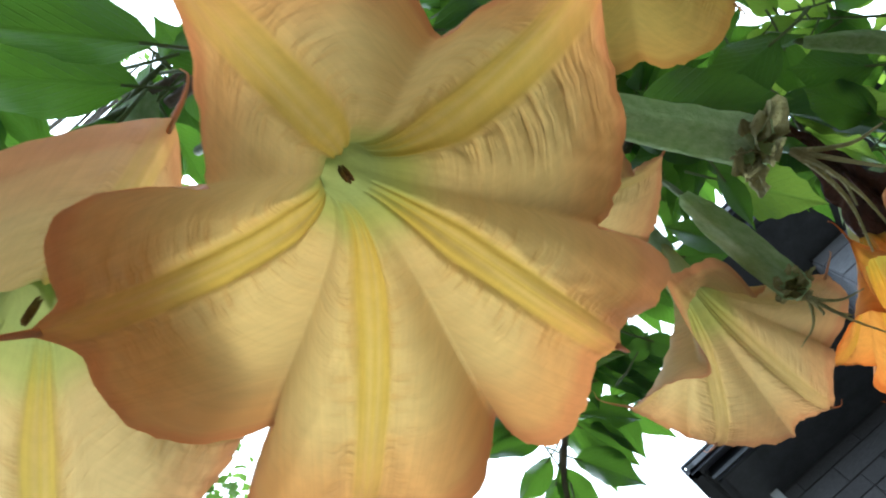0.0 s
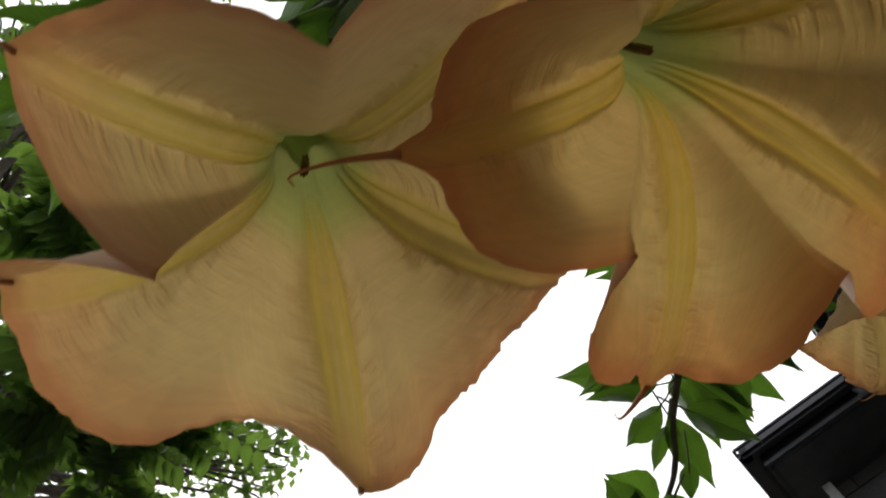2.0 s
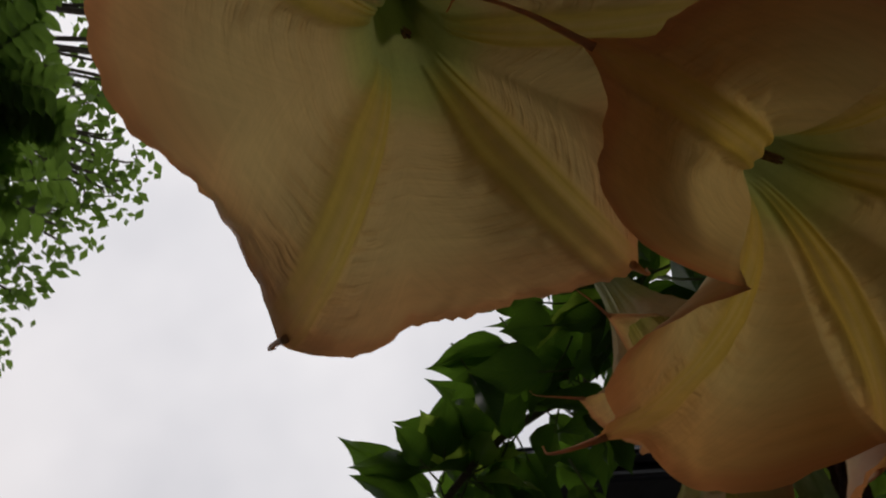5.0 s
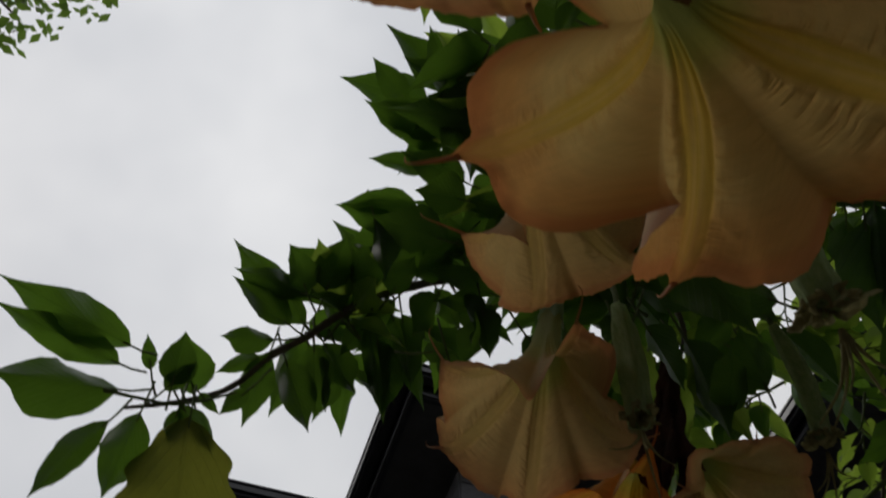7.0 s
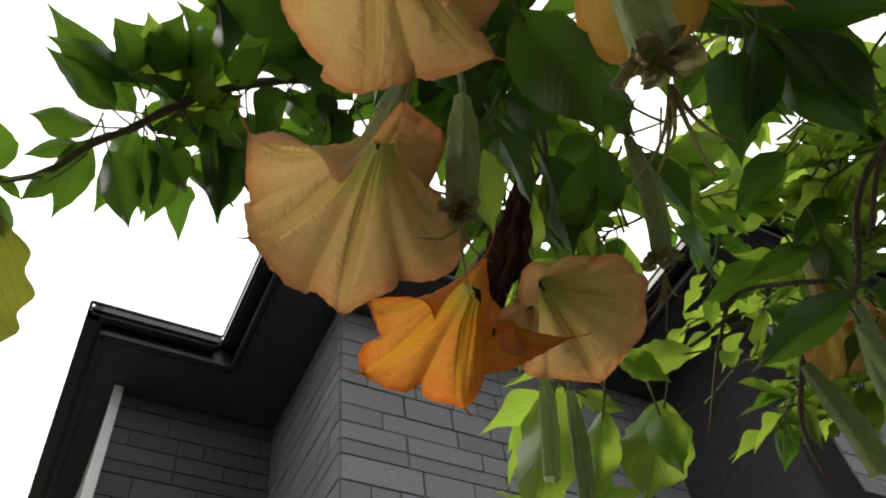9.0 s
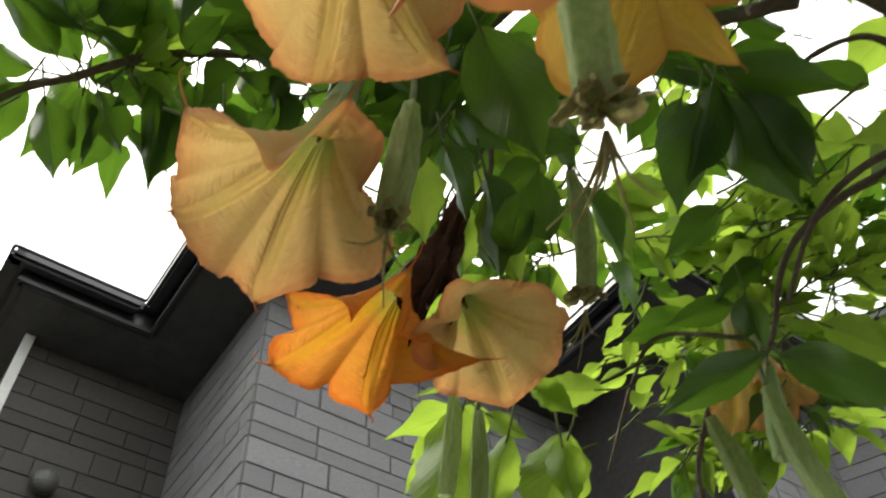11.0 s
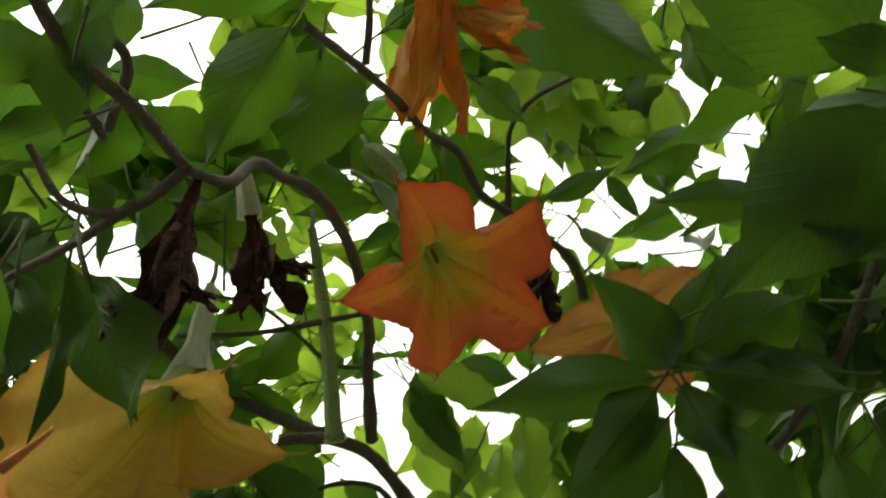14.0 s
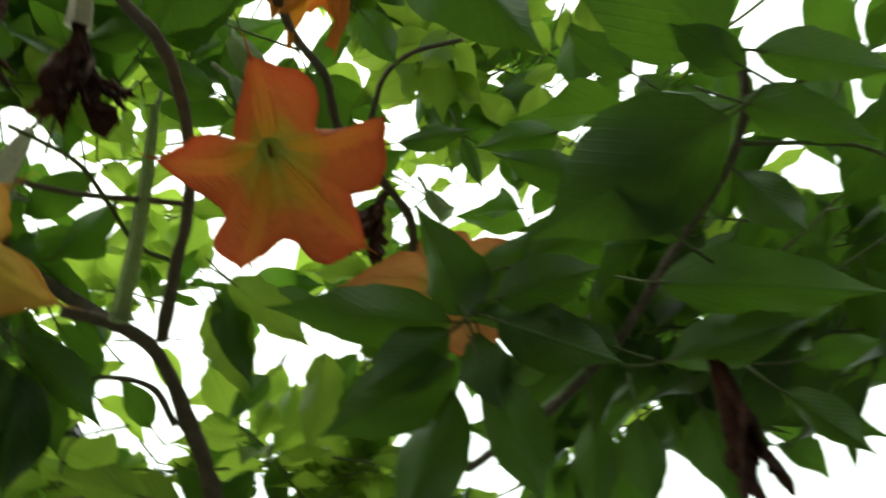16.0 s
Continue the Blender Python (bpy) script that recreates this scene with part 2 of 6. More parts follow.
LEAF_AGED = leaf_mat("yellowing_leaf", (0.09, 0.11, 0.02), (0.17, 0.18, 0.035), (0.40, 0.42, 0.05), 0.6)
LEAF_TREE = leaf_mat("tree_leaf", (0.035, 0.075, 0.02), (0.08, 0.15, 0.03), (0.30, 0.50, 0.07), 0.5)
BARK = solid_mat("shrub_bark", (0.085, 0.068, 0.052), (0.19, 0.155, 0.12), 60, 0.85, 0.9, 0.004)
TWIG = solid_mat("green_twig", (0.07, 0.10, 0.03), (0.13, 0.16, 0.055), 80, 0.7, 0.6, 0.002)
TREE_BARK = solid_mat("tree_bark", (0.06, 0.05, 0.04), (0.15, 0.12, 0.09), 9, 0.9, 0.9, 0.02)
SEPAL = solid_mat("green_calyx", (0.28, 0.40, 0.18), (0.50, 0.58, 0.34), 45, 0.6, 0.5, 0.002, (6, 6, 1), through=0.58)
POD = solid_mat("withered_green_tube", (0.32, 0.44, 0.17), (0.60, 0.68, 0.37), 60, 0.65, 0.8, 0.003, (5, 5, 1), through=0.55)
STRAW = solid_mat("dry_petal_frill", (0.24, 0.22, 0.09), (0.52, 0.46, 0.22), 70, 0.75, 0.9, 0.003, through=0.45)
DRY = solid_mat("withered_brown_petal", (0.012, 0.006, 0.006), (0.10, 0.030, 0.016), 35, 0.8, 0.9, 0.004)
RUST = solid_mat("rust_brown_petal", (0.05, 0.012, 0.006), (0.26, 0.075, 0.022), 40, 0.8, 0.9, 0.004, through=0.3)
CREAM = solid_mat("cream_tube", (0.50, 0.50, 0.36), (0.72, 0.70, 0.55), 50, 0.6, 0.4, 0.002, (6, 6, 1), through=0.4)
STAMEN = solid_mat("stamen", (0.10, 0.05, 0.03), (0.30, 0.16, 0.08), 120, 0.7, 0.5, 0.001)
STONE = solid_mat("grey_cladding_stone", (0.13, 0.127, 0.135), (0.22, 0.215, 0.23), 14, 0.75, 0.7, 0.004, None, 0.0, 0.35, 0.25)
STONE_DARK = solid_mat("darkened_left_wing_stone", (0.050, 0.046, 0.046), (0.095, 0.088, 0.086), 14, 0.8, 0.7, 0.004, None, 0.0, 0.3, 0.25)
JOINT = solid_mat("cladding_joint", (0.03, 0.028, 0.028), (0.06, 0.055, 0.055), 20, 0.9)
FASCIA = solid_mat("dark_fascia", (0.018, 0.018, 0.022), (0.035, 0.035, 0.042), 6, 0.35, 0.2, 0.002)
SOFFIT = solid_mat("dark_soffit", (0.05, 0.05, 0.052), (0.085, 0.085, 0.09), 8, 0.7, 0.3, 0.002)
TRIM = solid_mat("pale_trim", (0.50, 0.50, 0.50), (0.66, 0.66, 0.65), 10, 0.5, 0.2, 0.002)
ROOFM = solid_mat("roof_slate", (0.05, 0.05, 0.055), (0.10, 0.10, 0.105), 9, 0.7, 0.6, 0.006)
METAL = solid_mat("vent_metal", (0.06, 0.06, 0.06), (0.12, 0.12, 0.12), 20, 0.45, 0.2, 0.001, None, 0.3)
PLASTER = solid_mat("unseen_wall_plaster", (0.16, 0.155, 0.15), (0.24, 0.235, 0.225), 3, 0.9, 0.5, 0.004)
GROUND = solid_mat("garden_ground", (0.05, 0.045, 0.035), (0.11, 0.10, 0.08), 1.5, 0.95, 0.6, 0.02)


# ---- helpers for building ----
def mesh_from(name, verts, faces, uvs=None, smooth=True):
    me = bpy.data.meshes.new(name)
    me.from_pydata([tuple(v) for v in verts], [], faces)
    if uvs is not None:
        layer = me.uv_layers.new(name="uv")
        idx = np.empty(len(me.loops), dtype=np.int32)
        me.loops.foreach_get("vertex_index", idx)
        layer.data.foreach_set("uv", np.asarray(uvs, dtype=np.float32)[idx].ravel())
    if smooth:
        me.polygons.foreach_set("use_smooth", np.ones(len(me.polygons), dtype=bool))
    me.update()
    return me


def part(name, me, material, parent, label=""):
    if isinstance(me, bmesh.types.BMesh):
        bm = me
        me = bpy.data.meshes.new(name)
        bm.to_mesh(me)
        bm.free()
    if material is not None and not me.materials:
        me.materials.append(material)
    ob = new(name, me)
    ob.parent = parent
    return tagged(ob, label) if label else ob


def smooth_line(pts, n):
    """Catmull-Rom points along a line of places."""
    p = [Vector(q) for q in pts]
    p = [p[0] * 2 - p[1]] + p + [p[-1] * 2 - p[-2]]
    out = []
    for i in range(1, len(p) - 2):
        for k in range(n):
            t = k / n
            a, b, c, d = p[i - 1], p[i], p[i + 1], p[i + 2]
            out.append(0.5 * (2 * b + (c - a) * t + (2 * a - 5 * b + 4 * c - d) * t * t + (3 * b - a - 3 * c + d) * t ** 3))
    out.append(p[-2])
    return out


def tube_data(path, radii, sides=10, wobble=0.0, verts=None, faces=None, close=True):
    """Rings along a path; appended to verts and faces."""
    verts = [] if verts is None else verts
    faces = [] if faces is None else faces
    start = len(verts)
    n = len(path)
    ref = Vector((0.31, 0.77, 0.55))
    for i, p in enumerate(path):
        d = (path[min(i + 1, n - 1)] - path[max(i - 1, 0)]).normalized()
        s = d.cross(ref)
        s = s.normalized() if s.length > 0.05 else d.cross(Vector((1, 0, 0))).normalized()
        u = d.cross(s)
        for k in range(sides):
            a = 2 * math.pi * k / sides
            q = s * math.cos(a) + u * math.sin(a)
            r = radii[i] * (1 + (wobble * noise.noise(p * 60 + q * 2.0) if wobble else 0))
            verts.append(p + q * r)
    for i in range(n - 1):
        for k in range(sides):
            a, b = start + i * sides + k, start + i * sides + (k + 1) % sides
            faces.append((a, b, b + sides, a + sides))
    if close:
        faces.append(tuple(start + k for k in reversed(range(sides))))
        faces.append(tuple(start + (n - 1) * sides + k for k in range(sides)))
    return verts, faces


def tube(name, pts, r0, r1, material, parent, sides=10, n=6, wobble=0.0, knobs=0.0, label=""):
    path = smooth_line(pts, n)
    m = len(path) - 1
    radii = [(r0 + (r1 - r0) * i / m) * (1 + knobs * max(0, noise.noise(path[i] * 45))) for i in range(m + 1)]
    v, f = tube_data(path, radii, sides, wobble)
    return part(name, mesh_from(name, v, f), material, parent, label)


def box_mesh(name, lo, hi, bevel=0.0):
    bm = bmesh.new()
    bmesh.ops.create_cube(bm, size=1.0)
    for v in bm.verts:
        v.co = Vector([lo[i] if v.co[i] < 0 else hi[i] for i in range(3)])
    if bevel:
        bmesh.ops.bevel(bm, geom=list(bm.edges), offset=bevel, segments=2, affect="EDGES")
    me = bpy.data.meshes.new(name)
    bm.to_mesh(me)
    bm.free()
    return me


# ---- trumpet flowers ----
def bez(p0, p1, p2, p3, t):
    u = 1 - t
    return tuple(u ** 3 * a + 3 * u * u * t * b + 3 * u * t * t * c + t ** 3 * d for a, b, c, d in zip(p0, p1, p2, p3))


def corolla_mesh(tips, length, bend, per, rows, seed, tail, crumple, throat, curl, neck, keen, beak):
    """tips, going round: angle in degrees, radius and lift of each of the five points; then of the gap after it the notch's
    share of the way, radius and lift, and the swell outwards and upwards of its two half lobes. keen: how pointed the tips stay; beak: how far they are drawn out.
    Origin: middle of the mouth, +z to the stalk."""
    verts, faces, uvs = [], [], []
    rnd = random.Random(seed)
    off = Vector((rnd.uniform(0, 50), rnd.uniform(0, 50), rnd.uniform(0, 50)))
    tips = sorted(tips)
    cols = []
    for i in range(5):
        a0, r0, l0, nf, rn, rise, b0, b1, c0, c1 = tips[i]
        a1, r1, l1 = tips[(i + 1) % 5][:3]
        a1 += 360 if i == 4 else 0
        for k in range(per):
            f = k / per
            first = f < nf
            x = f / nf if first else (1 - f) / (1 - nf)
            rt, lift, swell, puff = (r0, l0, b0, c0) if first else (r1, l1, b1, c1)
            hump = ((1 - keen) * 4 + keen * 6.75 * x) * x * (1 - x)
            rr = rn + (rt - rn) * (1 - x) ** 2 + swell * hump + beak * max(0.0, 1 - x / 0.2) ** 2
            zz = rise + (lift - rise) * (1 - x) ** 2 + puff * hump
            ease = 0.5 + 0.5 * math.cos(math.pi * x)
            r_in = (rn + 0.45 * max(b0, b1) + 0.012) * (1 - ease) + rt * 0.97 * ease
            z_in = (rise + 0.3 * (c0 + c1) + 0.014) * (1 - ease) + (0.85 * lift - 0.006) * ease
            cols.append((radians(a0 + (a1 - a0) * f), x, rr, zz, r_in, z_in, 1 if first else -1))
    n = len(cols)
    r_th, z_th = throat
    tube_rows = 9

    def lean(z):
        up = max(0.0, z / length) ** curl
        low = min(1.0, max(0.0, z / z_th))
        return bend[0] * up + neck[0] * low, bend[1] * up + neck[1] * low

    for j in range(tube_rows + rows + 1):
        for ang, x, rr, zz, r_in, z_in, side in cols:
            if j <= tube_rows:
                t = j / tube_rows
                z = length + (z_th - length) * t
                r = 0.0058 + (r_th - 0.0058) * t ** 1.5
                r *= 1 + 0.08 * math.cos(math.pi * x)
                v = 0.42 * t
            else:
                t = (j - tube_rows) / rows
                slope = z_th - z_in
                r, z = bez((r_th * (1 + 0.08 * math.cos(math.pi * x)), z_th), (r_th + 0.006, z_th - 0.50 * slope),
                           (r_in * 0.64 + 0.006, z_in), (rr, zz), t)
                v = 0.42 + 0.58 * t
                # raised rib bands with three cords, gathers beside them, wavy rim
                wb = min(0.38, 0.0072 / (0.62 * max(r, 0.012))) * (1 - 0.35 * t * t)
                band = 1 / (1 + math.exp(min(40.0, (x - wb) / wb * 14)))
                cords = 0.5 + 0.5 * math.cos(x / wb * 2 * math.pi)
                env = math.sin(math.pi * min(1, t * 1.02)) ** 0.5
                d = -(0.0024 * band + 0.0017 * band * cords) * env
                gather = (1 - band) * min(1.0, max(0.0, (x - wb) / 0.06)) * math.exp(-max(0.0, x - wb) / 0.20) * math.sin(math.pi * min(1, t * 0.99)) ** 0.6 * min(1, t * 1.8)
                ph = noise.noise(Vector((x * 3 * side, t * 5, ang)) + off) * 3
                d += 0.004 * math.sin(math.pi * min(1.0, x)) ** 2 * math.sin(math.pi * min(1.0, t * 1.1)) * min(1.0, t * 1.6)
                d += gather * (0.0017 * math.sin(t * 44 + ph * 3.0 + side * 0.7 - x * 12) * (0.55 + 0.8 * noise.noise(Vector((t * 6, ang * 2, side)) + off)) + 0.0030 * noise.noise(Vector((t * 13, x * 5, ang * 1.3 + side)) + off))
                p = Vector((math.cos(ang), math.sin(ang), t * 0.8)) * 2.3 + off
                z += d * (0.5 + 0.5 * t)
                r += d * (0.9 - 0.6 * t)
                w = crumple * t * t
                z += w * noise.noise(p) * 0.012
                r += w * noise.noise(p + Vector((9, 3, 7))) * 0.008
                q = Vector((math.cos(ang) * 9, math.sin(ang) * 9, t * 5)) + off
                z += (0.5 + 0.5 * crumple) * t * t * noise.noise(q) * 0.0032
                r += (0.5 + 0.5 * crumple) * t ** 4 * noise.noise(q * 1.9) * 0.0022
                z += t ** 6 * noise.noise(q * 3.1) * 0.0022
            dx, dy = lean(z)
            verts.append(Vector((r * math.cos(ang) + dx, r * math.sin(ang) + dy, z)))
            uvs.append((x if j <= tube_rows else min(1.0, x * 0.17 / wb), v))
    rings = tube_rows + rows + 1
    for j in range(rings - 1):
        for k in range(n):
            a, b = j * n + k, j * n + (k + 1) % n
            faces.append((a, a + n, b + n, b))
    # thin curled tails at the five points
    for i in range(5):
        base = verts[(rings - 1) * n + i * per]
        ang = radians(tips[i][0])
        out = (base - verts[(rings - 4) * n + i * per]).normalized()
        up = Vector((-math.cos(ang) * 0.5, -math.sin(ang) * 0.5, 1.0)).normalized()
        side = Vector((-math.sin(ang), math.cos(ang), 0)) * rnd.uniform(-0.6, 0.6)
        ln = tail[i] if isinstance(tail, tuple) else tail * rnd.uniform(0.6, 1.3)
        path = [base - out * 0.005, base + out * ln * 0.35 + up * ln * 0.05,
                base + out * ln * 0.75 + side * ln * 0.18 + up * ln * 0.13, base + out * ln * 0.85 + side * ln * 0.5 + up * ln * 0.3]
        path = smooth_line(path, 4)
        m = len(path) - 1
        s0 = len(verts)
        tube_data(path, [0.0010 * (1 - q / m) ** 1.8 + 0.00028 for q in range(m + 1)], 6, 0.0, verts, faces)
        uvs.extend([(0.3, 1.0)] * (len(verts) - s0))
    return mesh_from("corolla", verts, faces, uvs)


def calyx_mesh(length, bend, curl, throat, neck):
    verts, faces = [], []
    n, rings = 25, 12
    cal_len = min(0.085, 0.85 * (length - throat[1]) - 0.016)
    for j in range(rings):
        t = j / (rings - 1)
        z = length + 0.006 - cal_len * t
        for k in range(n):
            a = 2 * math.pi * k / n
            lobe = max(0.0, math.cos(5 * a)) ** 0.6
            zz = z - (t ** 2) * 0.016 * lobe
            r = (0.0035 + (0.0036 + (throat[0] - 0.0058) * (max(0.0, length - zz) / (length - throat[1])) ** 1.5) * min(1, t * 5) ** 0.6 + 0.001 * t) * (1 + 0.09 * math.cos(5 * a))
            up = max(0.0, zz / length) ** curl
            verts.append((r * math.cos(a) + bend[0] * up + neck[0], r * math.sin(a) + bend[1] * up + neck[1], zz))
    for j in range(rings - 1):
        for k in range(n):
            a, b = j * n + k, j * n + (k + 1) % n
            faces.append((a, a + n, b + n, b))
    faces.append(tuple(range(n)))
    return mesh_from("calyx", verts, faces)


def trumpet_flower(place, tilt, tips, petals, label, length=0.235, bend=(0.0, 0.0), per=36, rows=40, seed=1, tail=0.028,
                   crumple=1.0, throat=(0.0135, 0.130), stalk=None, scale=1.0, curl=1.25, neck=(0.0, 0.0), keen=0.7, beak=0.0):
    bend0, bend = bend, (bend[0] + neck[0], bend[1] + neck[1])
    fl = new("trumpet_flower")
    rot = Matrix.Rotation(Vector((tilt[0], tilt[1], 0)).length, 4, Vector((tilt[0], tilt[1], 0))) if (tilt[0] or tilt[1]) else Matrix.Identity(4)
    fl.matrix_world = Matrix.Translation(place) @ rot @ Matrix.Scale(scale, 4)
    tagged(fl, label, "flower", "trumpet flowers of the shrub")
    corolla = part("corolla", corolla_mesh(tips, length, bend0, per, rows, seed, tail, crumple, throat, curl, neck, keen, beak), petals, fl)
    part("calyx", calyx_mesh(length, bend0, curl, throat, neck), SEPAL, fl, "ribbed green calyx")
    # bundle of anthers and the style in the throat
    v, f = [], []
    rnd = random.Random(seed + 5)
    for k in range(5):
        a = radians(72 * k + rnd.uniform(-10, 10))
        up = (throat[1] / length) ** curl
        c = Vector((0.0011 * math.cos(a) + bend0[0] * up + neck[0], 0.0011 * math.sin(a) + bend0[1] * up + neck[1], 0))
        tube_data([c + Vector((0, 0, throat[1] + 0.004)), c + Vector((0, 0, throat[1] - 0.008)), c + Vector((0, 0, throat[1] - 0.020))],
                  [0.0004, 0.0008, 0.0006], 6, 0.0, v, f)
    part("anther_bundle", mesh_from("anther_bundle", v, f), STAMEN, corolla, "dark anthers deep in the throat")
    top = Vector((bend[0], bend[1], length))
    end = Vector(stalk) if stalk else top + Vector((bend[0] * 0.6, bend[1] * 0.6 + 0.004, 0.05))
    tube("stalk", [top - Vector((0, 0, 0.004)), top * 0.5 + end * 0.5 + Vector((0.003, 0, 0.004)), end], 0.0032, 0.0028, TWIG, fl, 8, 5)
    return fl


def even_tips(spin, r=0.093, lift=0.033, jig=0.0, seed=0, notch=0.055, full=0.53):
    """Five like points and half lobes, each a little off the even."""
    rnd = random.Random(seed)

    def about(v, share):
        return v * (1 + rnd.uniform(-1, 1) * jig * share)
    return [((spin + 72 * k + rnd.uniform(-1, 1) * jig * 8) % 360, about(r, 0.1), about(lift, 0.6), about(0.5, 0.2), about(notch, 0.25), rnd.uniform(-1, 1) * jig * 0.012,
             about(full * 0.69 * (r - notch), 0.5), about(full * 0.69 * (r - notch), 0.5), about(full * 0.57 * lift, 0.8), about(full * 0.57 * lift, 0.8)) for k in range(5)]


PEACH_TIPS = [
    (12, 0.0854, 0.0453, 0.60, 0.0463, 0.0088, 0.0030, 0.0278, -0.0097, 0.0041),
    (96, 0.0828, 0.0461, 0.57, 0.0459, -0.0053, 0.0285, 0.0376, 0.0145, 0.0213),
    (160, 0.0936, 0.0362, 0.50, 0.0582, 0.0014, 0.0300, 0.0261, 0.0029, 0.0123),
    (226, 0.0954, 0.0339, 0.53, 0.0538, -0.0090, 0.0265, 0.0014, 0.0132, -0.0029),
    (289, 0.0804, 0.0063, 0.53, 0.0466, -0.0024, 0.0263, 0.0068, 0.0172, -0.0039),
]
CREAM_TIPS = [
    (0, 0.0906, 0.0148, 0.54, 0.0626, 0.0146, 0.0228, 0.0130, 0.0099, 0.0119),
    (89, 0.0941, 0.0157, 0.40, 0.0600, -0.0082, 0.0074, 0.0095, 0.0155, 0.0095),
    (148, 0.0956, 0.0376, 0.48, 0.0718, 0.0166, 0.0114, 0.0092, 0.0203, 0.0187),
    (208, 0.0933, 0.0398, 0.68, 0.0568, -0.0179, 0.0298, -0.0097, 0.0010, 0.0052),
    (286, 0.0958, 0.0408, 0.45, 0.0696, 0.0043, 0.0219, 0.0055, 0.0193, 0.0046),
]
GOLD_TIPS = [
    (71, 0.0980, 0.0300, 0.47, 0.0515, 0.0072, 0.0141, 0.0176, -0.0017, -0.0041),
    (138, 0.0920, 0.0110, 0.52, 0.0508, -0.0001, 0.0182, 0.0070, 0.0001, 0.0061),
    (211, 0.0793, -0.0032, 0.55, 0.0265, 0.0084, 0.0129, 0.0060, 0.0116, 0.0072),
    (281, 0.0936, 0.0309, 0.48, 0.0427, 0.0029, 0.0146, 0.0075, 0.0025, 0.0062),
    (348, 0.1070, 0.0347, 0.50, 0.0453, 0.0068, 0.0093, 0.0076, 0.0038, 0.0063),
]
ROUND_TIPS = [
    (59, 0.0911, 0.0127, 0.54, 0.0740, 0.0122, 0.0013, 0.0091, 0.0057, 0.0077),
    (135, 0.0678, 0.0134, 0.52, 0.0801, 0.0013, 0.0060, 0.0069, 0.0030, 0.0043),
    (201, 0.0776, -0.0098, 0.50, 0.0744, 0.0040, 0.0106, 0.0004, 0.0073, 0.0026),
    (276, 0.0761, 0.0029, 0.51, 0.0800, -0.0005, 0.0061, 0.0065, 0.0027, 0.0027),
    (345, 0.0827, 0.0215, 0.47, 0.0761, 0.0062, 0.0088, 0.0037, 0.0025, 0.0049),
]
LIMP_TIPS = [
    (30, 0.1047, 0.0240, 0.55, 0.0531, 0.0033, 0.0133, 0.0053, 0.0062, 0.0035),
    (98, 0.0780, 0.0199, 0.49, 0.0591, 0.0048, 0.0121, 0.0076, 0.0029, 0.0101),
    (195, 0.0861, 0.0280, 0.53, 0.0497, 0.0001, 0.0094, 0.0045, 0.0099, 0.0051),
    (238, 0.0956, 0.0375, 0.50, 0.0550, 0.0000, 0.0080, 0.0080, 0.0060, 0.0060),
    (338, 0.0850, 0.0300, 0.50, 0.0550, 0.0000, 0.0080, 0.0080, 0.0060, 0.0060),
]
STAR_TIPS = [
    (52, 0.0850, 0.0078, 0.48, 0.0489, -0.0118, 0.0177, -0.0019, 0.0001, 0.0045),
    (132, 0.0916, 0.0010, 0.55, 0.0522, -0.0168, 0.0141, 0.0070, 0.0054, 0.0024),
    (197, 0.0915, 0.0252, 0.55, 0.0487, 0.0017, 0.0262, -0.0033, 0.0009, -0.0079),
    (272, 0.0929, 0.0225, 0.55, 0.0520, -0.0032, 0.0171, 0.0033, -0.0080, 0.0024),
    (343, 0.0943, 0.0107, 0.49, 0.0536, -0.0056, 0.0186, -0.0050, -0.0028, 0.0067),
]
YELLOW_TIPS = [
    (22, 0.0921, 0.0407, 0.48, 0.0435, 0.0041, 0.0050, 0.0129, 0.0095, 0.0033),
    (92, 0.0951, 0.0383, 0.54, 0.0750, -0.0028, 0.0126, 0.0160, 0.0061, 0.0038),
    (195, 0.0910, 0.0500, 0.40, 0.0800, -0.0150, 0.0080, -0.0120, -0.0100, -0.0100),
    (270, 0.0937, 0.0140, 0.40, 0.0667, 0.0162, 0.0080, 0.0078, 0.0060, 0.0098),
    (331, 0.1040, 0.0560, 0.55, 0.0297, 0.0018, 0.0165, 0.0067, 0.0054, 0.0059),
]
HIDDEN_TIPS = [
    (7, 0.0850, 0.0200, 0.50, 0.0500, 0.0040, 0.0140, 0.0140, 0.0080, 0.0080),
    (70, 0.0930, 0.0220, 0.46, 0.0480, 0.0020, 0.0160, 0.0120, 0.0060, 0.0080),
    (118, 0.1060, 0.0100, 0.55, 0.0460, -0.0040, 0.0120, 0.0060, 0.0060, 0.0060),
    (197, 0.0560, 0.0420, 0.52, 0.0480, 0.0100, 0.0080, 0.0100, 0.0080, 0.0060),
    (269, 0.0840, 0.0120, 0.48, 0.0520, 0.0020, 0.0240, 0.0120, 0.0100, 0.0080),
]
PALE_TIPS = [
    (4, 0.1034, 0.0362, 0.51, 0.0533, 0.0390, 0.0096, 0.0060, -0.0011, 0.0000),
    (60, 0.0704, 0.0110, 0.70, 0.0623, 0.0111, -0.0017, 0.0005, 0.0044, -0.0153),
    (145, 0.0807, 0.0082, 0.50, 0.0783, 0.0145, -0.0058, 0.0037, 0.0205, -0.0210),
    (235, 0.0977, 0.0182, 0.37, 0.0480, -0.0149, 0.0297, 0.0125, 0.0147, -0.0027),
    (269, 0.1091, 0.0532, 0.60, 0.0661, -0.0157, 0.0093, 0.0192, 0.0198, -0.0321),
]
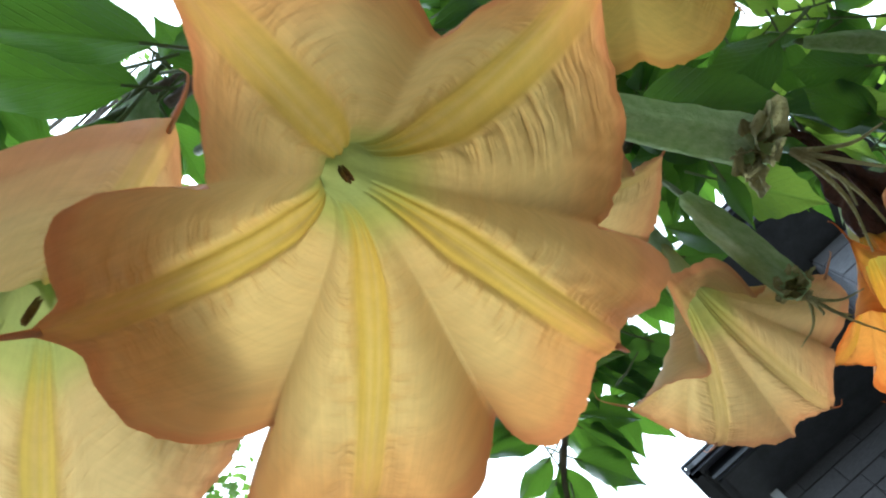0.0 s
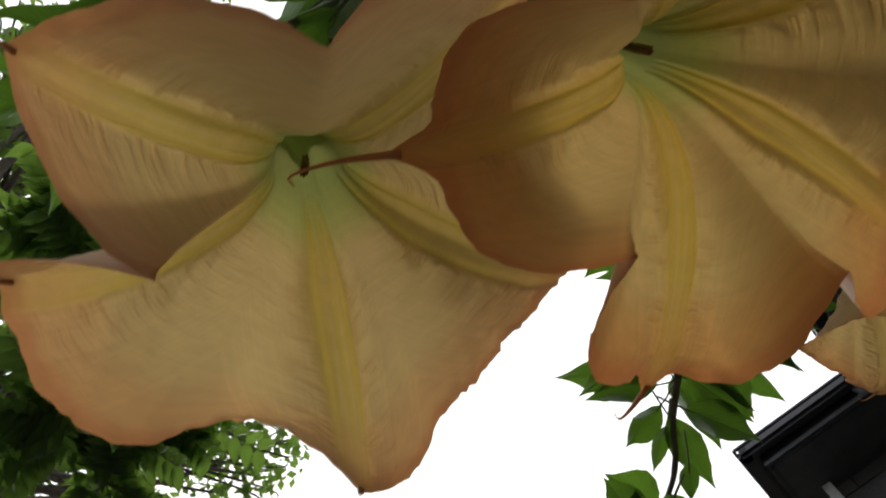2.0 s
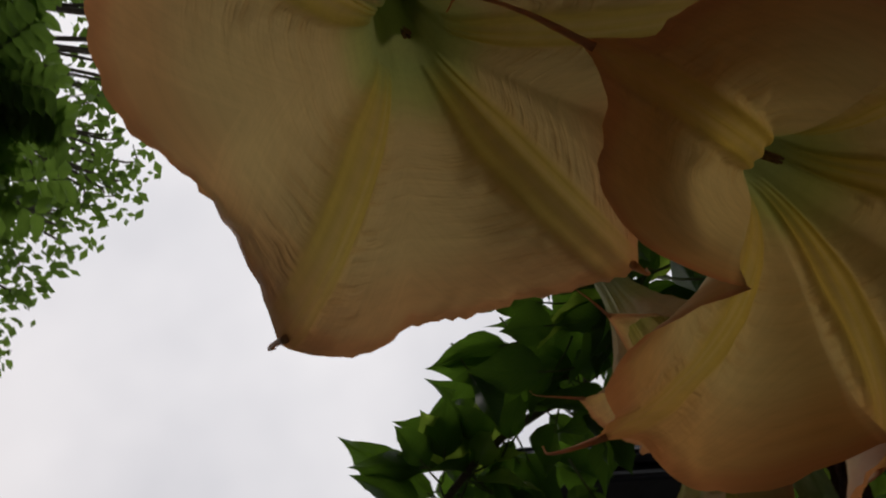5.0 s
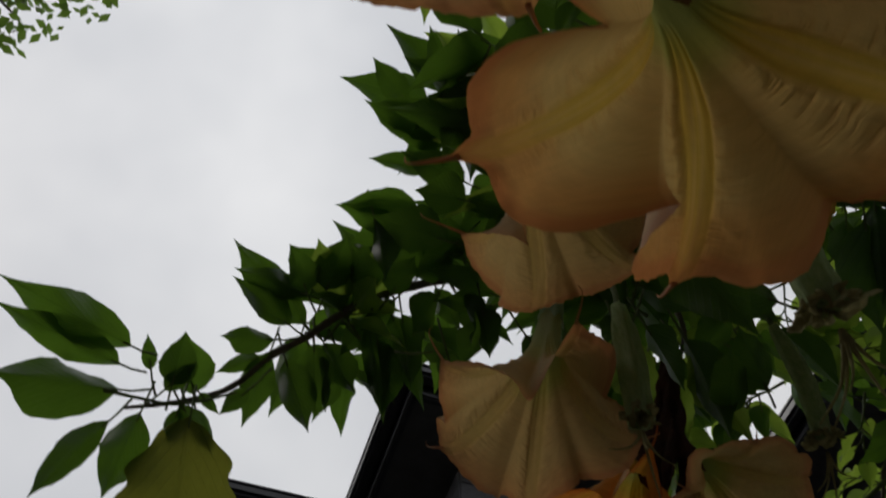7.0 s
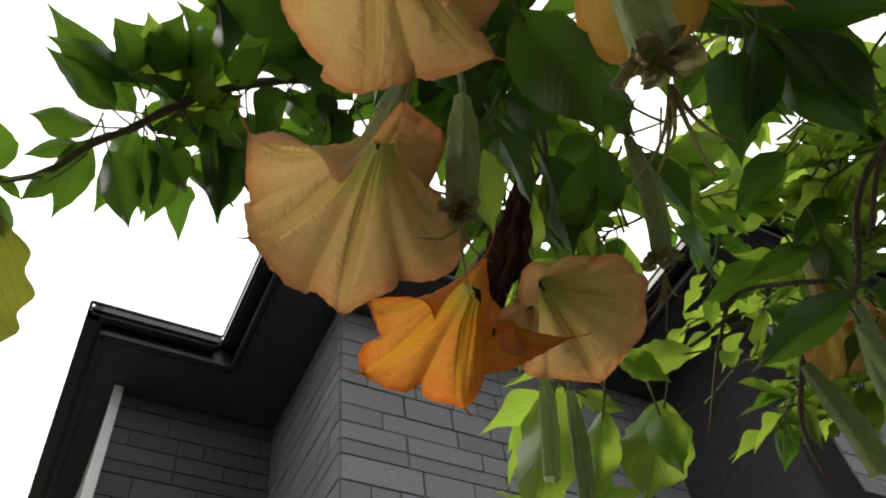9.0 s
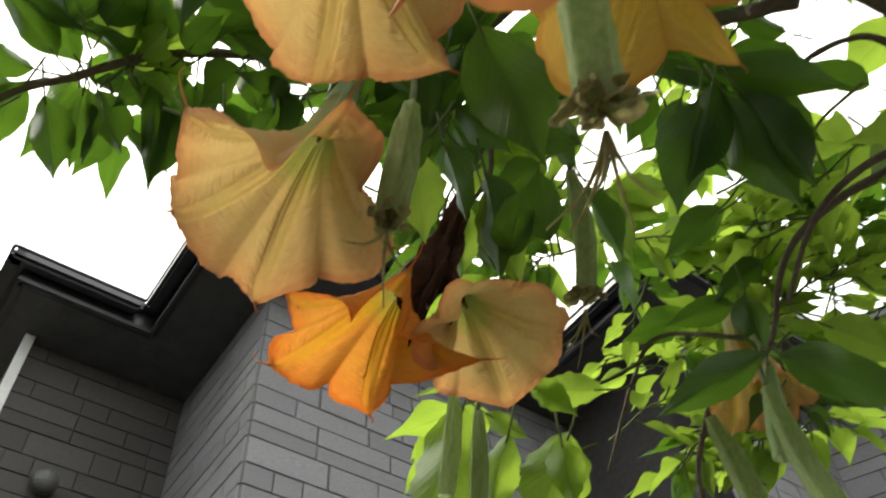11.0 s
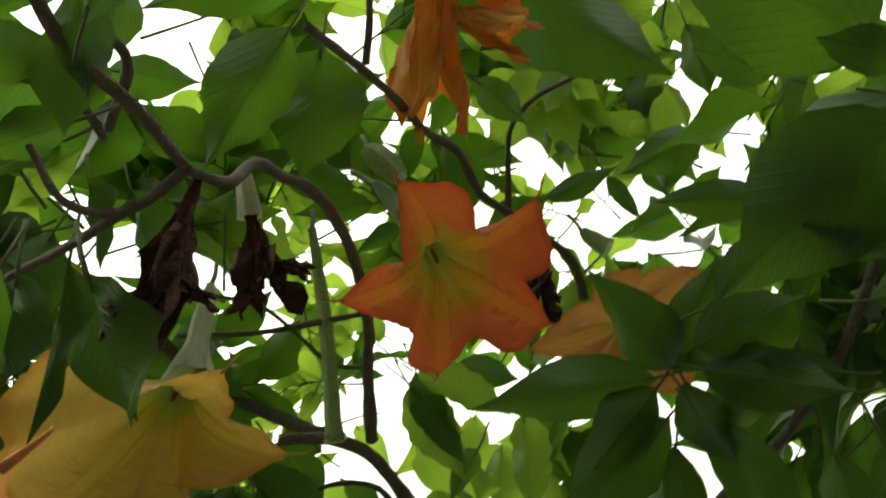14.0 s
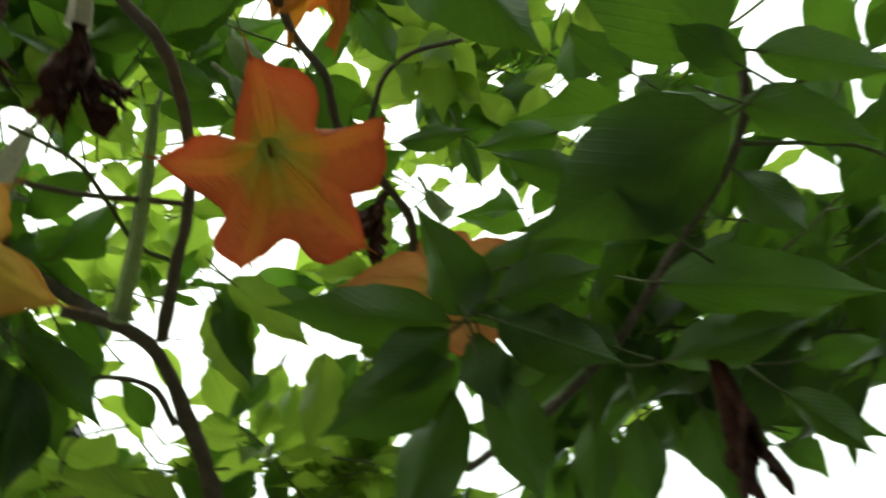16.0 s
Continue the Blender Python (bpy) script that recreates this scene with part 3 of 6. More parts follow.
trumpet_flower((-0.0219, 0.0662, 1.6424), (-0.017, -0.066), PEACH_TIPS, PEACH,
               "large peach and yellow trumpet flower hanging mouth down, golden ribs", seed=11, length=0.158, bend=(-0.014, -0.042), scale=1.04, tail=(0.010, 0.012, 0.020, 0.042, 0.008), crumple=0.15, per=48, rows=84, throat=(0.0105, 0.105), curl=4.0, keen=0.5, beak=0.010, stalk=(-0.044, -0.052, 0.285))
trumpet_flower((-0.1339, -0.0053, 1.6638), (0.0, 0.0), PALE_TIPS, PALE,
               "pale cream-peach trumpet flower with uneven recurved lobes", seed=23, length=0.226, bend=(-0.005, -0.05), tail=0.018, crumple=0.15, per=48, rows=84, throat=(0.0135, 0.116), curl=5.0, neck=(-0.004, -0.011), keen=0.0, stalk=(0.049, -0.020, 0.296))
trumpet_flower((-0.0524, 0.3796, 1.8607), (0.02, 0.16), CREAM_TIPS, CREAM_PETAL,
               "faded cream-peach trumpet flower with a broad scalloped mouth", seed=31, length=0.25, bend=(0.02, -0.02), scale=0.87, tail=0.03, crumple=0.2, per=40, rows=60)
trumpet_flower((0.2682, -0.0154, 2.0393), (-0.044, -0.009), STAR_TIPS, ORANGE,
               "deep orange star-mouthed trumpet flower opening downwards", seed=41, length=0.22, bend=(-0.02, 0.02), crumple=0.15, throat=(0.010, 0.065), tail=0.02, rows=56)
trumpet_flower((0.158, 0.208, 1.962), (0.0, 0.15), YELLOW_TIPS, YELLOW,
               "yellow-peach trumpet flower with frayed upturned points", seed=51, length=0.24, bend=(0.03, 0.02), tail=0.02, crumple=1.1, rows=50)
trumpet_flower((-0.0251, 0.2694, 1.9211), (0.35, -0.25), LIMP_TIPS, CREAM_PETAL,
               "dull cream trumpet flower, limp and half folded", seed=61, length=0.20, bend=(0.02, 0.0), scale=0.9, tail=0.045, crumple=0.4, per=36, rows=50)
trumpet_flower((0.0324, 0.5186, 1.9046), (0.016, 0.31), GOLD_TIPS, GOLD,
               "golden orange trumpet flower with narrow curling lobes", seed=71, length=0.20, bend=(0.02, 0.02), scale=0.9, tail=0.035, crumple=0.35, per=40, rows=56)
trumpet_flower((0.1385, 0.4883, 1.9108), (-0.24, -0.04), ROUND_TIPS, CREAM_PETAL,
               "peach trumpet flower with a round wavy mouth", seed=81, length=0.22, bend=(0.0, 0.03), scale=0.76, tail=0.015, crumple=0.25, per=40, rows=56)
trumpet_flower((0.505, 0.600, 2.030), (0.1, 0.0), even_tips(30, 0.07, -0.01, 0.3, 17), PEACH,
               "small half-closed peach trumpet flower under a drooping leaf", seed=91, length=0.16, scale=0.85, tail=0.015, per=24)
trumpet_flower((0.488, -0.082, 2.138), (-0.10, 0.55), HIDDEN_TIPS, APRICOT,
               "pale orange trumpet flower half hidden behind the leaves", seed=101, length=0.2, bend=(0.01, 0.03), crumple=0.5, throat=(0.010, 0.075), tail=0.012, per=32, rows=44)
trumpet_flower((0.790, 0.010, 2.000), (0.3, 0.4), even_tips(15, 0.09, 0.03, 0.4, 23, 0.05), ORANGE,
               "orange trumpet flower low in the shrub", seed=121, length=0.2, scale=0.85, per=24)


# ---- ground ----
gm = bmesh.new()
bmesh.ops.create_grid(gm, x_segments=24, y_segments=24, size=400)
for v in gm.verts:
    v.co.z = 0.03 * noise.noise(v.co * 0.05)
g_ob = part("ground", gm, GROUND, None)
tagged(g_ob, "bare grey-brown garden ground reaching to the horizon", "ground", "", "structure")

# ---- plain unseen walls, added to keep the low sky's side light off the shrub ----
for i, (lo, hi) in enumerate([((-6.7, -3.9, 0.0), (7.0, -3.7, 4.6)), ((-6.9, -3.9, 0.0), (-6.7, 7.0, 5.6))]):
    tagged(part("unseen_wall_south" if i == 0 else "unseen_wall_west", box_mesh("unseen_wall", lo, hi), PLASTER, None), "plain grey plastered wall added out of view to block low sky light", "wall", "", "structure")

# ---- dark grey house with stepped eaves ----
house = new("house")
house.matrix_world = pose(-0.065, 0.088, 0, 0, 0, 18.0)
tagged(house, "dark grey two-storey house clad in stone panels under black eaves", "house")
GUT, SOF = 5.45, 5.27
EAVE = [(-0.13, 9.0), (-0.13, 3.68), (0.68, 3.68), (0.68, 2.50), (3.04, 2.50), (3.04, 1.45), (4.62, 1.45), (5.45, -0.30), (6.6, -2.7)]
WALL = [(0.163, 9.0), (0.163, 4.23), (1.23, 4.23), (1.23, 3.05), (3.59, 3.05), (3.59, 2.00), (5.0, 2.00), (5.95, -0.05), (7.1, -2.5)]


def run_box(name, p, q, w0, w1, z0, z1, material, label="", bevel=0.004, ext=(0.0, 0.0)):
    """A long box from p to q in the plan; w0, w1: across, to the right of the way."""
    d = Vector((q[0] - p[0], q[1] - p[1], 0))
    ob = part(name, box_mesh(name, (-ext[0], -w1, z0), (d.length + ext[1], -w0, z1), bevel), material, house, label)
    ob.matrix_local = Matrix.Translation((p[0], p[1], 0)) @ Matrix.Rotation(math.atan2(d.y, d.x), 4, "Z")
    return ob


def plan_slab(name, outline, z0, z1, material, label):
    bm = bmesh.new()
    low = [bm.verts.new((x, y, z0)) for x, y in outline]
    f = bm.faces.new(low)
    top = bmesh.ops.extrude_face_region(bm, geom=[f])
    for v in top["geom"]:
        if isinstance(v, bmesh.types.BMVert):
            v.co.z = z1
    bmesh.ops.recalc_face_normals(bm, faces=list(bm.faces))
    return part(name, bm, material, house, label)


def inset(line, w):
    """The line of the eaves moved inwards by w."""
    out = []
    for i, p in enumerate(line):
        a = Vector(line[max(i - 1, 0)])
        b = Vector(line[min(i + 1, len(line) - 1)])
        d1 = (Vector(p) - a).normalized() if i else (b - Vector(p)).normalized()
        d2 = (b - Vector(p)).normalized() if i < len(line) - 1 else d1
        n1, n2 = Vector((-d1.y, d1.x)), Vector((-d2.y, d2.x))
        m = (n1 + n2)
        m = m / max(0.3, m.dot(n1))
        out.append(tuple(Vector(p) + m * w))
    return out


BACK = [(14.0, -2.7), (14.0, 9.0)]
plan_slab("soffit", inset(EAVE, 0.10) + BACK, SOF, SOF + 0.03, SOFFIT, "dark flat soffit boards")
plan_slab("roof_edge", inset(EAVE, 0.05) + BACK, GUT - 0.02, GUT + 0.0, FASCIA, "thin black roof edge")
plan_slab("roof", inset(EAVE, 0.30) + BACK, GUT + 0.004, GUT + 0.10, ROOFM, "low dark slate roof")
gut, fas = EAVE, inset(EAVE, 0.115)
for i in range(len(EAVE) - 1):
    gutter = run_box("gutter", gut[i], gut[i + 1], -0.095, 0.0, GUT - 0.115, GUT - 0.03, FASCIA, "black half-round rain gutter", 0.022)
    lip = run_box("gutter_lip", gut[i], gut[i + 1], -0.012, 0.008, GUT - 0.045, GUT - 0.025, FASCIA, "", 0.004)
    lip.parent, lip.matrix_local = gutter, Matrix.Identity(4)
    run_box("fascia", fas[i], fas[i + 1], -0.03, 0.0, SOF - 0.012, GUT - 0.022, FASCIA, "black fascia board")
    run_box("wall", WALL[i], WALL[i + 1], -0.2, 0.0, 0.0, SOF + 0.002, JOINT, "dark joint backing of the cladding", 0.0)
run_box("corner_trim", (0.155, 4.20), (0.215, 4.20), 0.0, 0.03, 1.0, SOF - 0.004, TRIM, "pale corner trim", 0.004)
vent = part("vent_hood", (lambda b: (bmesh.ops.create_uvsphere(b, u_segments=20, v_segments=10, radius=0.075), b)[1])(bmesh.new()), METAL, house, "round grey vent hood")
vent.location, vent.scale = (0.57, 4.17, 4.33), (1, 0.8, 1)
tube("downpipe", [(4.63, 1.93, 1.0), (4.63, 1.93, 3.0), (4.63, 1.93, 5.2)], 0.035, 0.035, FASCIA, house, 14, 4, 0, 0, "black rain pipe")


# cladding stones, panel by panel: four courses in each half metre
def stone_mesh(i):
    k = 0.008 + 0.004 * (i % 3)
    v = [(-0.5, 0, -0.5), (0.5, 0, -0.5), (0.5, 0, 0.5), (-0.5, 0, 0.5), (-0.5 + k, -1, -0.5 + k * 2), (0.5 - k, -1, -0.5 + k * 2), (0.5 - k, -1, 0.5 - k * 2), (-0.5 + k, -1, 0.5 - k * 2)]
    f = [(4, 5, 6, 7), (0, 1, 5, 4), (1, 2, 6, 5), (2, 3, 7, 6), (3, 0, 4, 7)]
    me = mesh_from("cladding_stone", v, f, None, False)
    me.materials.append(STONE)
    return me


STONES = [stone_mesh(i) for i in range(3)]
# the recessed left wing's darker, browner look is put into its stone colour
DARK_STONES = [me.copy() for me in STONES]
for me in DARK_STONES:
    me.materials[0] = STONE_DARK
stone_rnd = random.Random(8)
for i, (z_low, first, last) in {1: (3.24, 0.0, 9), 2: (3.24, 0.0, 9), 3: (2.74, 0.0, 9), 6: (2.74, 0.0, 9), 5: (3.74, 0.0, 9)}.items():
    p, q = Vector((*WALL[i], 0)), Vector((*WALL[i + 1], 0))
    d = (q - p)
    ln = d.length
    d.normalize()
    out = Vector((d.y, -d.x, 0))
    yaw = math.atan2(d.y, d.x)
    z = z_low
    while z < SOF - 0.05:
        for h in (0.12, 0.125, 0.16, 0.095):
            if z + h > SOF:
                break
            s = 0.0
            while s < ln - 0.01:
                w = min(stone_rnd.choice((0.16, 0.24, 0.30, 0.38, 0.46, 0.6)), ln - s)
                if ln - s - w < 0.08:
                    w = ln - s
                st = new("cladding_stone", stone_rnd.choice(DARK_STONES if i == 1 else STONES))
                st.parent = house
                st.matrix_local = Matrix.Translation(p + d * (s + w / 2) + out * 0.0 + Vector((0, 0, z + h / 2))) @ Matrix.Rotation(yaw, 4, "Z") @ Matrix.Diagonal((w - 0.005, 0.008 + stone_rnd.uniform(0, 0.004), h - 0.005, 1))
                s += w
            z += h


# ---- the angel's trumpet shrub ----
shrub = new("flowering_shrub")
shrub.location = (1.10, 0.45, 0.0)
tagged(shrub, "tall angel's trumpet shrub with crooked limbs and large soft leaves", "shrub")
SHIFT = Matrix.Translation((-1.10, -0.45, 0.0))


def leaf_mesh(name, rows, cols, bow, fold, wave, seed, teeth=0.0):
    """A leaf one long (y) and one wide (x), base at the origin, upper side to +z."""
    rnd = random.Random(seed)
    ph = rnd.uniform(0, 6)
    verts, faces, uvs = [], [], []
    for j in range(rows + 1):
        t = j / rows
        half = 0.5 * (math.sin(math.pi * min(1, t ** 0.74)) ** 0.9) * (1.0 - 0.30 * t * t) * (1 - 0.55 * max(0, t - 0.72) / 0.28) * 1.08 + (0.010 if t < 0.08 else 0.0)
        if j == rows:
            half = 0.004
        for k in range(cols + 1):
            s = 2 * k / cols - 1
            edge = 1 + (teeth * math.sin(t * 34 + (2 if s > 0 else 0)) if abs(s) > 0.9 else 0)
            x = half * s * edge
            z = -bow * t * t + fold * abs(s) * half + wave * math.sin(t * 9 + ph + s * 1.5) * abs(s) * half
            verts.append((x, t + 0.01 * math.sin(ph + 3 * t) * s, z))
            uvs.append((0.5 + 0.5 * s * max(half * 2, 0.02), t))
    for j in range(rows):
        for k in range(cols):
            a = j * (cols + 1) + k
            faces.append((a, a + 1, a + cols + 2, a + cols + 1))
    return mesh_from(name, verts, faces, uvs)


LEAF_SHAPES = [leaf_mesh("leaf", 14, 6, b, f, w, i, 0.035) for i, (b, f, w) in enumerate([(0.06, 0.30, 0.16), (0.12, 0.45, 0.2), (-0.03, 0.2, 0.22), (0.18, 0.35, 0.12), (0.02, 0.55, 0.25)])]
for me in LEAF_SHAPES:
    me.materials.append(LEAF)
YOUNG_SHAPES = [leaf_mesh("leaf", 10, 4, b, f, w, i + 20) for i, (b, f, w) in enumerate([(0.08, 0.30, 0.15), (0.16, 0.4, 0.2), (0.0, 0.25, 0.2)])]
for me in YOUNG_SHAPES:
    me.materials.append(LEAF_YOUNG)
AGED_SHAPES = [leaf_mesh("leaf", 60, 8, 0.05, 0.22, 0.10, 41, 0.09)]
for me in AGED_SHAPES:
    me.materials.append(LEAF_AGED)
LEAF_REF = Vector((0.2, -0.3, 1.0)).normalized()


def leaf_matrix(base, tip, width, turn):
    d = Vector(tip) - Vector(base)
    ln = d.length
    d.normalize()
    n = (LEAF_REF - d * LEAF_REF.dot(d)).normalized()
    n = Matrix.Rotation(radians(turn), 3, d) @ n
    s = d.cross(n)
    m = Matrix((s, d, n)).transposed().to_4x4()
    return Matrix.Translation(base) @ m @ Matrix.Diagonal((width, ln, ln * 0.8, 1))


def add_leaf(m, shape):
    ob = new("leaf", shape)
    ob.parent = shrub
    ob.matrix_local = SHIFT @ m
    return ob


def petiole(verts, faces, base, tip, ln):
    d = (Vector(tip) - Vector(base)).normalized()
    b = Vector(base)
    tube_data([b - d * ln + Vector((0, 0, ln * 0.25)), b - d * ln * 0.4 + Vector((0, 0, ln * 0.04)), b + d * 0.01], [0.0014, 0.0012, 0.0010], 5, 0.0, verts, faces)


# ---- leaves: base, tip, width and turn of each, twig by twig ----
SPRAY_WEST = [
    (-0.069, -0.026, 1.940, -0.107, -0.130, 1.885, 0.045, 16),
    (-0.039, -0.024, 1.903, -0.069, -0.110, 1.854, 0.035, 9),
    (-0.045, -0.000, 1.961, -0.011, 0.039, 1.937, 0.036, -32),
    (-0.065, -0.001, 2.000, -0.079, 0.045, 2.013, 0.025, -21),
    (-0.091, -0.027, 1.937, -0.158, -0.041, 1.890, 0.030, 14),
    (-0.077, -0.015, 1.969, -0.130, -0.032, 1.950, 0.029, 23),
    (-0.095, -0.014, 2.008, -0.164, -0.000, 1.960, 0.047, 37),
    (-0.093, -0.004, 2.008, -0.115, 0.034, 1.978, 0.024, 3),
    (-0.108, -0.040, 1.988, -0.174, -0.063, 1.930, 0.045, 41),
    (-0.050, -0.021, 1.954, -0.015, 0.013, 1.931, 0.030, -38),
    (-0.040, 0.022, 1.980, -0.081, 0.056, 1.948, 0.031, 15),
]
SPRAY_WEST_2 = [
    (-0.036, 0.061, 2.024, -0.105, 0.047, 1.998, 0.030, 27),
    (-0.007, 0.064, 2.024, -0.037, 0.107, 1.991, 0.031, -2),
    (-0.006, 0.091, 2.038, -0.028, 0.135, 2.024, 0.025, -9),
    (-0.037, 0.050, 2.036, -0.074, 0.104, 1.981, 0.047, -6),
    (-0.053, -0.013, 2.043, -0.041, -0.044, 2.064, 0.024, 26),
]
SPRAY_UPPER = [
    (0.191, 0.449, 2.016, 0.149, 0.379, 2.016, 0.041, 37),
    (0.151, 0.322, 1.955, 0.086, 0.297, 1.960, 0.042, 55),
    (0.077, 0.425, 2.118, 0.062, 0.373, 2.150, 0.032, 34),
    (0.085, 0.423, 2.119, 0.067, 0.459, 2.096, 0.021, 6),
    (0.018, 0.452, 2.041, 0.000, 0.383, 2.054, 0.029, 19),
    (-0.021, 0.446, 2.107, 0.011, 0.482, 2.082, 0.027, -42),
    (0.158, 0.470, 2.008, 0.144, 0.395, 2.005, 0.038, 15),
    (0.060, 0.384, 2.027, 0.035, 0.425, 1.999, 0.019, 31),
    (0.072, 0.487, 2.075, 0.113, 0.498, 2.060, 0.016, -42),
    (-0.101, 0.457, 2.097, -0.086, 0.499, 2.068, 0.024, -54),
    (-0.124, 0.457, 2.092, -0.092, 0.458, 2.098, 0.020, -50),
]
SPRAY_UPPER_2 = [
    (0.008, 0.109, 1.916, 0.014, 0.158, 1.820, 0.064, -61),
]
BRANCH_NORTH_A = [
    (-0.261, 0.519, 2.249, -0.340, 0.410, 2.259, 0.049, 50),
    (-0.256, 0.479, 2.248, -0.334, 0.426, 2.220, 0.032, 51),
    (-0.275, 0.502, 2.220, -0.336, 0.444, 2.234, 0.034, 39),
    (-0.204, 0.482, 2.278, -0.280, 0.431, 2.288, 0.039, 45),
    (-0.172, 0.490, 2.300, -0.219, 0.432, 2.332, 0.040, 28),
    (-0.109, 0.409, 2.285, -0.221, 0.371, 2.269, 0.050, 55),
    (-0.293, 0.520, 2.217, -0.346, 0.492, 2.182, 0.031, 72),
    (-0.309, 0.534, 2.205, -0.356, 0.537, 2.176, 0.019, 53),
    (-0.298, 0.532, 2.209, -0.321, 0.579, 2.133, 0.037, -15),
    (-0.281, 0.541, 2.208, -0.247, 0.596, 2.141, 0.042, -45),
    (-0.250, 0.534, 2.231, -0.245, 0.594, 2.168, 0.043, -35),
]
BRANCH_NORTH_A_2 = [
    (-0.240, 0.539, 2.241, -0.200, 0.576, 2.188, 0.038, -47),
]
BRANCH_NORTH_B = [
    (-0.187, 0.520, 2.260, -0.167, 0.606, 2.171, 0.033, -28),
    (-0.160, 0.514, 2.266, -0.121, 0.596, 2.182, 0.035, -43),
    (-0.105, 0.497, 2.300, -0.076, 0.532, 2.259, 0.030, -49),
    (-0.147, 0.443, 2.334, -0.077, 0.474, 2.300, 0.050, -41),
    (-0.179, 0.516, 2.274, -0.223, 0.550, 2.226, 0.033, 30),
    (-0.109, 0.437, 2.328, -0.171, 0.478, 2.284, 0.043, 19),
    (-0.214, 0.523, 2.255, -0.248, 0.494, 2.287, 0.025, 47),
    (-0.155, 0.504, 2.283, -0.200, 0.529, 2.242, 0.026, 49),
    (-0.079, 0.504, 2.296, -0.046, 0.549, 2.247, 0.026, -57),
    (-0.366, 0.529, 2.127, -0.373, 0.473, 2.159, 0.046, 25),
    (-0.360, 0.530, 2.129, -0.340, 0.552, 2.121, 0.012, -52),
]
BRANCH_NORTH_B_2 = [
    (-0.370, 0.539, 2.119, -0.339, 0.569, 2.082, 0.024, -74),
]
BRANCH_NORTH_PALE = [
    (-0.354, 0.517, 2.070, -0.354, 0.615, 1.894, 0.101, -59),
]
BRANCH_NORTH_END = [
    (-0.409, 0.449, 2.095, -0.489, 0.343, 2.044, 0.043, 58),
    (-0.418, 0.462, 2.083, -0.493, 0.362, 2.032, 0.036, 56),
    (-0.417, 0.482, 2.069, -0.498, 0.410, 1.999, 0.054, 86),
    (-0.424, 0.504, 2.050, -0.466, 0.505, 1.943, 0.030, 94),
    (-0.401, 0.509, 2.069, -0.419, 0.546, 1.989, 0.043, -21),
    (-0.377, 0.498, 2.099, -0.365, 0.455, 2.131, 0.038, 8),
    (-0.397, 0.482, 2.103, -0.401, 0.451, 2.122, 0.015, 43),
    (-0.368, 0.515, 2.090, -0.333, 0.546, 2.050, 0.025, -73),
    (-0.370, 0.519, 2.086, -0.373, 0.531, 2.049, 0.018, -101),
    (-0.384, 0.501, 2.095, -0.354, 0.482, 2.118, 0.021, -25),
    (-0.307, 0.524, 2.126, -0.337, 0.541, 2.106, 0.020, 31),
]
BRANCH_NORTH_ROOT = [
    (-0.141, 0.281, 2.370, -0.181, 0.230, 2.382, 0.033, 31),
    (-0.094, 0.322, 2.335, -0.189, 0.267, 2.331, 0.042, 48),
    (-0.114, 0.351, 2.326, -0.186, 0.338, 2.330, 0.029, 25),
    (-0.128, 0.387, 2.290, -0.218, 0.369, 2.273, 0.039, 29),
    (-0.154, 0.405, 2.282, -0.207, 0.422, 2.272, 0.034, 28),
    (-0.074, 0.444, 2.272, -0.094, 0.396, 2.296, 0.034, 35),
    (-0.089, 0.248, 2.326, -0.115, 0.185, 2.341, 0.035, 24),
    (-0.062, 0.223, 2.279, -0.104, 0.322, 2.251, 0.045, -3),
    (-0.091, 0.303, 2.327, -0.188, 0.266, 2.319, 0.047, 32),
    (-0.073, 0.358, 2.303, -0.147, 0.319, 2.301, 0.042, 29),
    (0.013, 0.274, 2.217, -0.155, 0.264, 2.289, 0.091, 27),
]
BRANCH_NORTH_ROOT_2 = [
    (0.030, 0.235, 2.173, -0.004, 0.297, 2.155, 0.044, 23),
    (-0.028, 0.251, 2.264, -0.065, 0.302, 2.250, 0.033, 20),
    (0.041, 0.220, 2.175, 0.003, 0.262, 2.169, 0.040, 33),
]
FORK_A = [
    (0.055, 0.266, 1.973, 0.111, 0.316, 1.896, 0.056, -37),
    (0.337, 0.349, 2.170, 0.326, 0.436, 2.083, 0.057, -0),
    (0.353, 0.330, 2.169, 0.415, 0.371, 2.042, 0.070, -29),
    (0.380, 0.334, 2.199, 0.453, 0.336, 2.123, 0.053, -25),
    (0.347, 0.326, 2.197, 0.451, 0.271, 2.123, 0.044, -25),
    (0.357, 0.446, 2.163, 0.283, 0.472, 2.163, 0.039, 55),
    (0.286, 0.486, 2.178, 0.335, 0.515, 2.107, 0.038, -27),
    (0.491, 0.254, 2.054, 0.417, 0.307, 2.057, 0.033, 30),
    (0.407, 0.479, 1.962, 0.312, 0.544, 1.920, 0.039, 58),
    (0.435, 0.488, 1.977, 0.494, 0.432, 1.872, 0.048, -51),
    (0.490, 0.472, 2.015, 0.540, 0.442, 1.950, 0.044, -49),
]
FORK_A_2 = [
    (0.478, 0.504, 2.003, 0.503, 0.506, 1.940, 0.027, -62),
]
